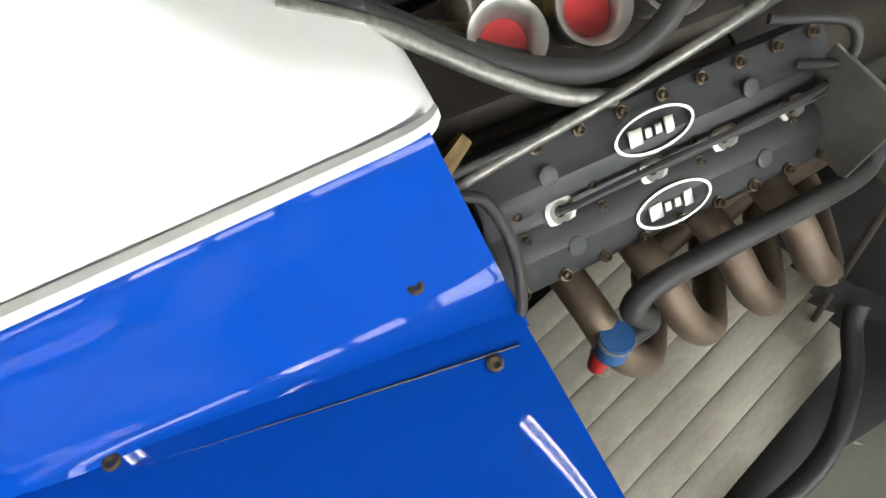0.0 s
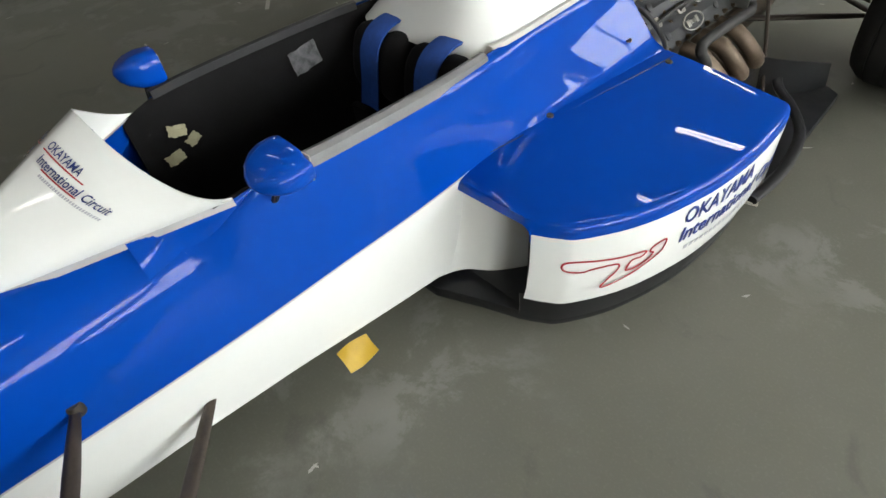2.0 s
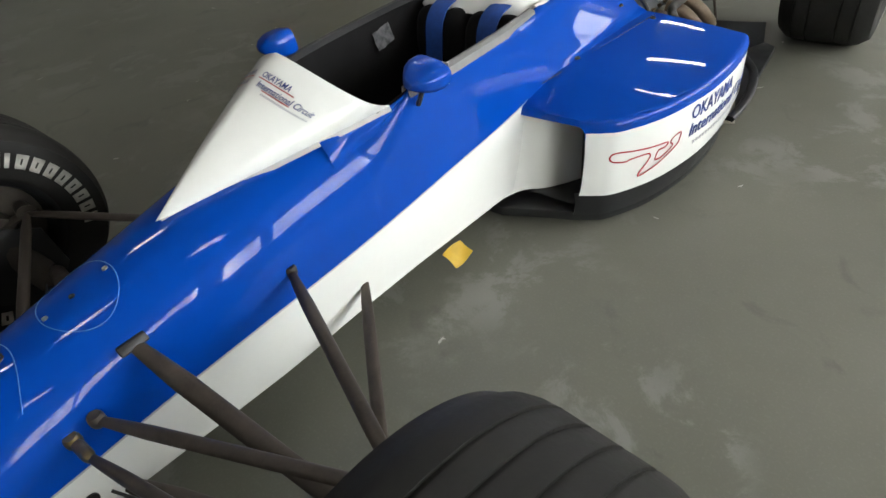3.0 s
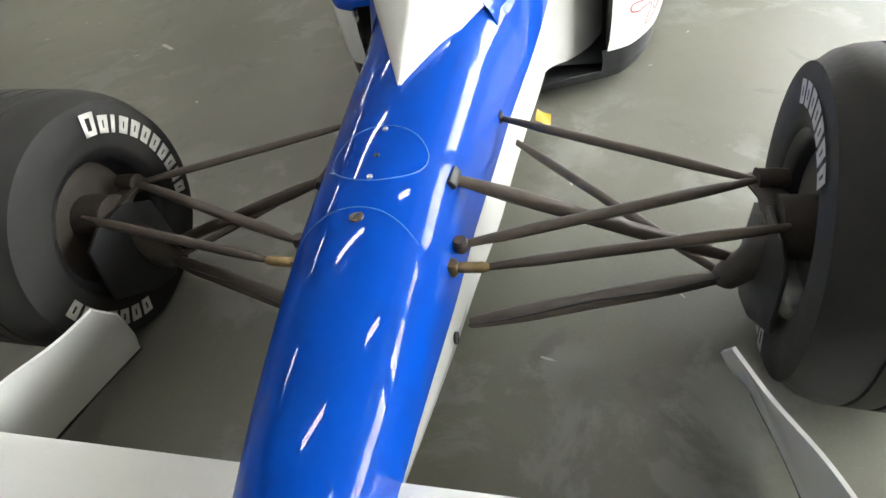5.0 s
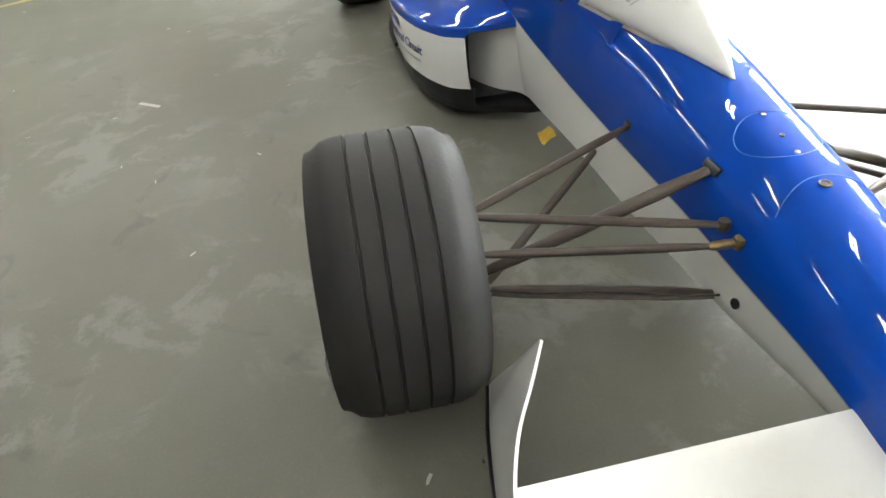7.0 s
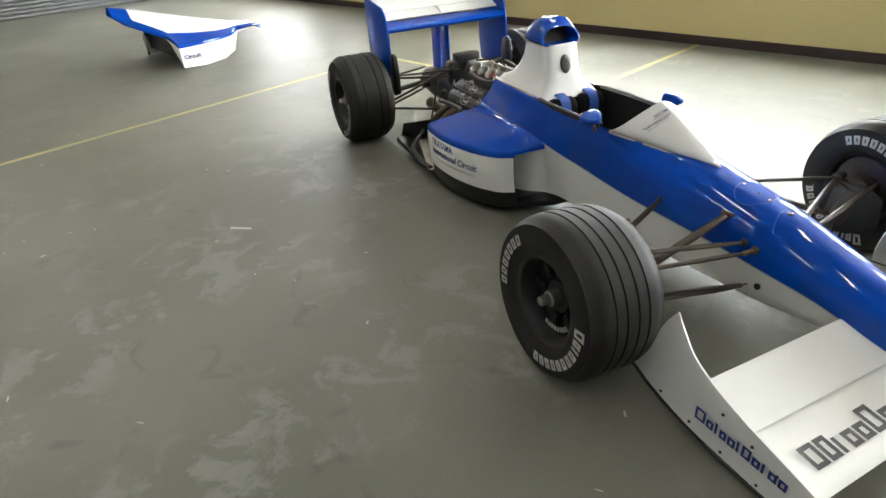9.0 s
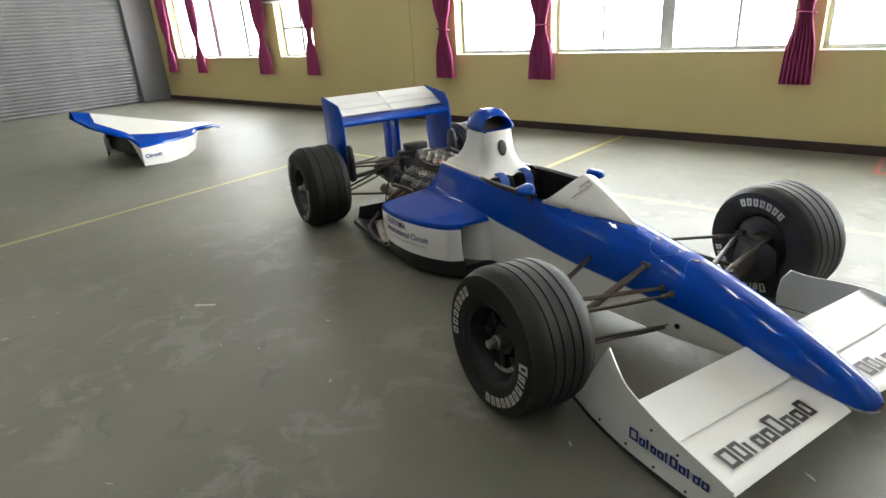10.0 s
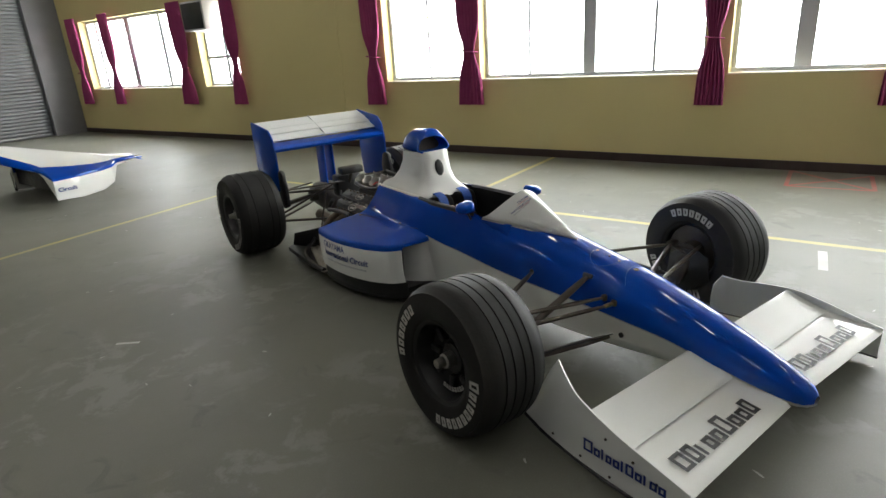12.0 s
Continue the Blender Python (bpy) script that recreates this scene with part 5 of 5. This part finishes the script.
def tyre_print(w, face, r, start, letters, h, mat=DECAL_W, direction=-1):
    bm = bmesh.new()
    a = radians(start)
    for wd, ht in letters:
        if wd > 0:
            lo, hi, st = -h * 0.5, -h * 0.5 + h * ht, 0.26 * h
            ang = wd * h / r
            for a0, a1, d0, d1 in ((0, st / r, lo, hi), (ang - st / r, ang, lo, hi), (0, ang, hi - st, hi), (0, ang, lo, lo + st)):
                if wd < 0.5 and a0 > 0:
                    continue
                rows = []
                for k in range(3):
                    q = a + direction * (a0 + (min(a1, st / r if wd < 0.5 else a1) - a0) * k / 2)
                    rows.append([Vector((face, (r + d) * math.cos(q), (r + d) * math.sin(q))) for d in (d0, d1)])
                grid(rows, bm=bm)
        a += direction * (abs(wd) * h / r + 0.22 * h / r)
    return part("sidewall_print", bm, mat, w, "pale sidewall print", smooth=False)


LONG = [(0.8, 1.15), (0.62, 0.9), (0.34, 0.9), (0.62, 0.9), (0.62, 0.9), (0.62, 0.9), (0.62, 0.9), (0.62, 0.9), (0.62, 0.9), (0.62, 0.9), (0.62, 0.9)]
SHORT = [(0.66, 0.9)] * 7
for (ax, s), (w, tyre, rim) in wheels.items():
    h, rr = (0.1455, 0.158) if ax == "f" else (0.16, 0.160)
    for f in (1, -1):
        face = f * (h + 0.0012)
        r = rr + (0.057 if ax == "f" else 0.066)
        tyre_print(tyre, face, r, 192 if f > 0 else (283 if s < 0 else 62), SHORT, 0.041, DECAL_W, -f)
        tyre_print(tyre, face, r, 8 if f > 0 else (101 if s < 0 else 245), LONG, 0.041, DECAL_W, -f)
    tyre_print(rim, h - 0.060, 0.112, -40, [(0.6, 0.9)] * 8, 0.020, DECAL_W, -1)

# ---- loose bodywork on the floor ----
spare = empty("spare_bodywork", axes((-1.865, 6.605, 0), (0.96, 0.278, 0), (-0.278, 0.96, 0)) @ Matrix.Scale(0.9, 4), "blue and white rear bodywork panel resting on the floor", "body panel")
# along, ridge z, ridge half width, shoulder half width, shoulder z, flank half width, flank top z, foot z
SP = [(-0.50, 0.74, 0.035, 0.07, 0.69, 0.10, 0.66, 0.64), (-0.30, 0.70, 0.06, 0.16, 0.58, 0.22, 0.50, 0.48), (-0.03, 0.63, 0.09, 0.34, 0.43, 0.48, 0.36, 0.34), (0.0, 0.62, 0.09, 0.40, 0.40, 0.70, 0.27, 0.02), (0.30, 0.54, 0.09, 0.42, 0.36, 0.67, 0.27, 0.0), (0.60, 0.46, 0.08, 0.38, 0.33, 0.56, 0.27, 0.01), (0.80, 0.41, 0.07, 0.30, 0.32, 0.42, 0.27, 0.06), (0.95, 0.37, 0.06, 0.20, 0.32, 0.24, 0.29, 0.24), (1.25, 0.33, 0.05, 0.12, 0.31, 0.14, 0.30, 0.27)]


def spare_rows(lo, hi, n):
    rows = []
    for a in steps(lo, hi, n):
        zr, wr, ws, zs, wf, zf, foot = lerp(SP, a)
        half = [(0.0, zr), (wr, zr - 0.008), (wr + 0.35 * (ws - wr), zr - 0.40 * (zr - zs)), (ws, zs), (ws + 0.6 * (wf - ws), zs - 0.5 * (zs - zf)), (wf - 0.01, zf + 0.006), (wf, zf - 0.02), (wf, foot)]
        rows.append([Vector((a, -x, z)) for x, z in half[::-1]] + [Vector((a, x, z)) for x, z in half[1:]])
    return rows


rows = spare_rows(-0.5, 1.25, 70)
bm = grid(rows, mat_of=lambda i, j: (0 if i < 8 else (1 if (j in (0, 13) or 4 <= j <= 9) else 0)))
part("bodywork_shell", thick(tidy(bm), 0.006), [BLUE, WHITE], spare, "blue and white curved shell")
part("bodywork_rib", box(0.02, 1.30, 0.20, (0.05, 0, 0.20), 0.004), CARBON, spare, "dark inner rib")
part("side_board", box(0.03, 0.02, 0.26, (0.0, 0.69, 0.135), 0.003), CARBON, spare)
for s in (1, -1):
    part("tail_flap", box(0.30, 0.16, 0.012, (1.15, s * 0.20, 0.30), 0.004), BLUE, spare, "blue tail flap")
o = text_obj("panel_lettering", "Circuit", 0.07, DECAL_B, spare, axes((0.02, -0.722, 0.12), (1, 0.06, 0), (0, 0, 1)), "dark blue lettering", width=0.22, bold=0.002)

# ---- markings on the floor ----


def stripe(name, a, b, w, mat, label):
    a, b = Vector((*a, 0)), Vector((*b, 0))
    d = b - a
    n = max(2, int(d.length / 0.15))
    side = Vector((-d.y, d.x, 0)).normalized() * w / 2
    rows = []
    for k in range(n + 1):
        p = a + d * k / n
        j = 0.12 * noise.noise(p * 3.1)
        rows.append([p + side * (1 + j) + Vector((0, 0, 0.0012)), p - side * (1 - j) + Vector((0, 0, 0.0012))])
    ob = obj(name, grid(rows), mat, smooth=False)
    return tagged(ob, label, "floor marking", kind="structure")


stripe("floor_line", (-5.6, 2.66), (0.36, 5.08), 0.055, LINEPAINT, "worn yellow painted floor line")
stripe("floor_line", (0.36, 5.08), (3.1, -3.2), 0.055, LINEPAINT, "worn yellow painted floor line")
stripe("floor_line", (1.13, 2.62), (3.5, 3.42), 0.055, LINEPAINT, "faint yellow painted floor line")
stripe("floor_dash", (1.925, -0.125), (1.606, -0.25), 0.05, WHITELINE, "short worn white floor dash")
for a, b in (((4.05, 0.98), (3.43, 0.76)), ((3.43, 0.76), (3.66, 0.16)), ((3.66, 0.16), (4.20, 0.36)), ((4.05, 0.98), (3.66, 0.16)), ((3.43, 0.76), (4.20, 0.36))):
    stripe("floor_box", a, b, 0.035, REDLINE, "worn red painted floor box")
rng = random.Random(4)
bm = bmesh.new()
for k in range(150):
    x, y = rng.uniform(-4, 3.5), rng.uniform(-1.5, 6)
    ang, ln, wd = rng.uniform(0, 6.28), rng.uniform(0.008, 0.03), rng.uniform(0.002, 0.007)
    c, s = math.cos(ang), math.sin(ang)
    n = 7
    ring = []
    for q in range(n):
        t = 2 * math.pi * q / n
        k1 = rng.uniform(0.4, 1.0)
        u, v = ln * k1 * math.cos(t), wd * k1 * math.sin(t)
        ring.append(bm.verts.new((x + u * c - v * s, y + u * s + v * c, 0.0012)))
    bm.faces.new(ring)
scuffs = obj("floor_scuffs", bm, WHITELINE, smooth=False)
tagged(scuffs, "small pale scuffs and chips on the floor", "scuffs", kind="stuff")
stripe("chalk_mark", (-1.76, 1.74), (-1.66, 1.67), 0.02, WHITELINE, "pale chalk smear on the concrete")

# ---- curtains, cooler, lights ----


def curtain(s0, width, top=2.36, bottom=0.63, tie=1.27):
    c = empty("curtain", HALL @ Matrix.Translation((s0, 0.10, 0)), "tied magenta pleated curtain beside a window", "curtain", "window curtains")
    rows = []
    for k in range(33):
        z = bottom + (top - bottom) * k / 32
        pinch = math.exp(-((z - tie) / 0.20) ** 2)
        w = width * (1 - 0.52 * pinch) * (0.86 if z > tie else 1.0 - 0.12 * (z - bottom) / (tie - bottom))
        row = []
        for q in range(61):
            u = q / 60
            fold = math.sin(u * 2 * math.pi * 7 + 0.5 * math.sin(k * 0.13 + s0))
            row.append(Vector(((u - 0.5) * w, 0.028 * (1 - 0.45 * pinch) * fold + 0.01 * math.sin(3 * u + k * 0.2), z)))
        rows.append(row)
    part("cloth", thick(grid(rows), 0.002), CURTAIN, c, "magenta pleated cloth")
    band = [(0.30 * width * math.cos(a), 0.045 * math.sin(a), tie + 0.012 * math.cos(a)) for a in [2 * math.pi * k / 24 for k in range(25)]]
    part("tie_band", tube(band, 0.018, 8, 0.4, cap=False), CURTAIN, c, "magenta tie band")
    return c


for s0, w in ((13.82, 0.42), (12.48, 0.38), (10.05, 0.46), (8.60, 0.36), (5.60, 0.35), (4.05, 0.37), (1.27, 0.27), (-0.25, 0.30)):
    curtain(s0, w)
ac = empty("air_conditioner", HALL @ Matrix.Translation((9.25, -0.02, 1.84)), "white boxed window air conditioner with dark grille", "air conditioner")
part("cabinet", box(0.60, 0.42, 0.46, (0, 0.10, 0.23), 0.02), ENAMEL, ac, "white enamel cabinet")
part("grille", box(0.54, 0.012, 0.40, (0, 0.313, 0.23), 0.003), CARBON, ac, "dark front grille")
part("bracket_frame", box(0.96, 0.03, 0.05, (-0.1, -0.13, -0.43), 0.004), FRAMEGREY, ac)

first = None
for n in (2.0, 5.6, 9.2):
    for k in range(9):
        m = HALL @ Matrix.Translation((-7.1 + 2.5 * k, n, TALL)) @ Matrix.Rotation(radians(90), 4, "Z")
        if first is None:
            first = empty("ceiling_light", m, "white twin-tube fluorescent ceiling fitting, lit", "ceiling light", "ceiling lights")
            part("housing", box(1.26, 0.16, 0.05, (0, 0, -0.025), 0.008), ENAMEL, first, "white enamel housing")
            for y in (-0.05, 0.05):
                part("fluorescent_tube", tube([(-0.6, y, -0.075), (0.6, y, -0.075)], 0.013, 10), TUBE, first, "lit fluorescent tube")
                for x in (-0.61, 0.61):
                    part("socket", box(0.03, 0.03, 0.06, (x, y, -0.065), 0.004), ENAMEL, first)
        else:
            copy_thing(first, m)
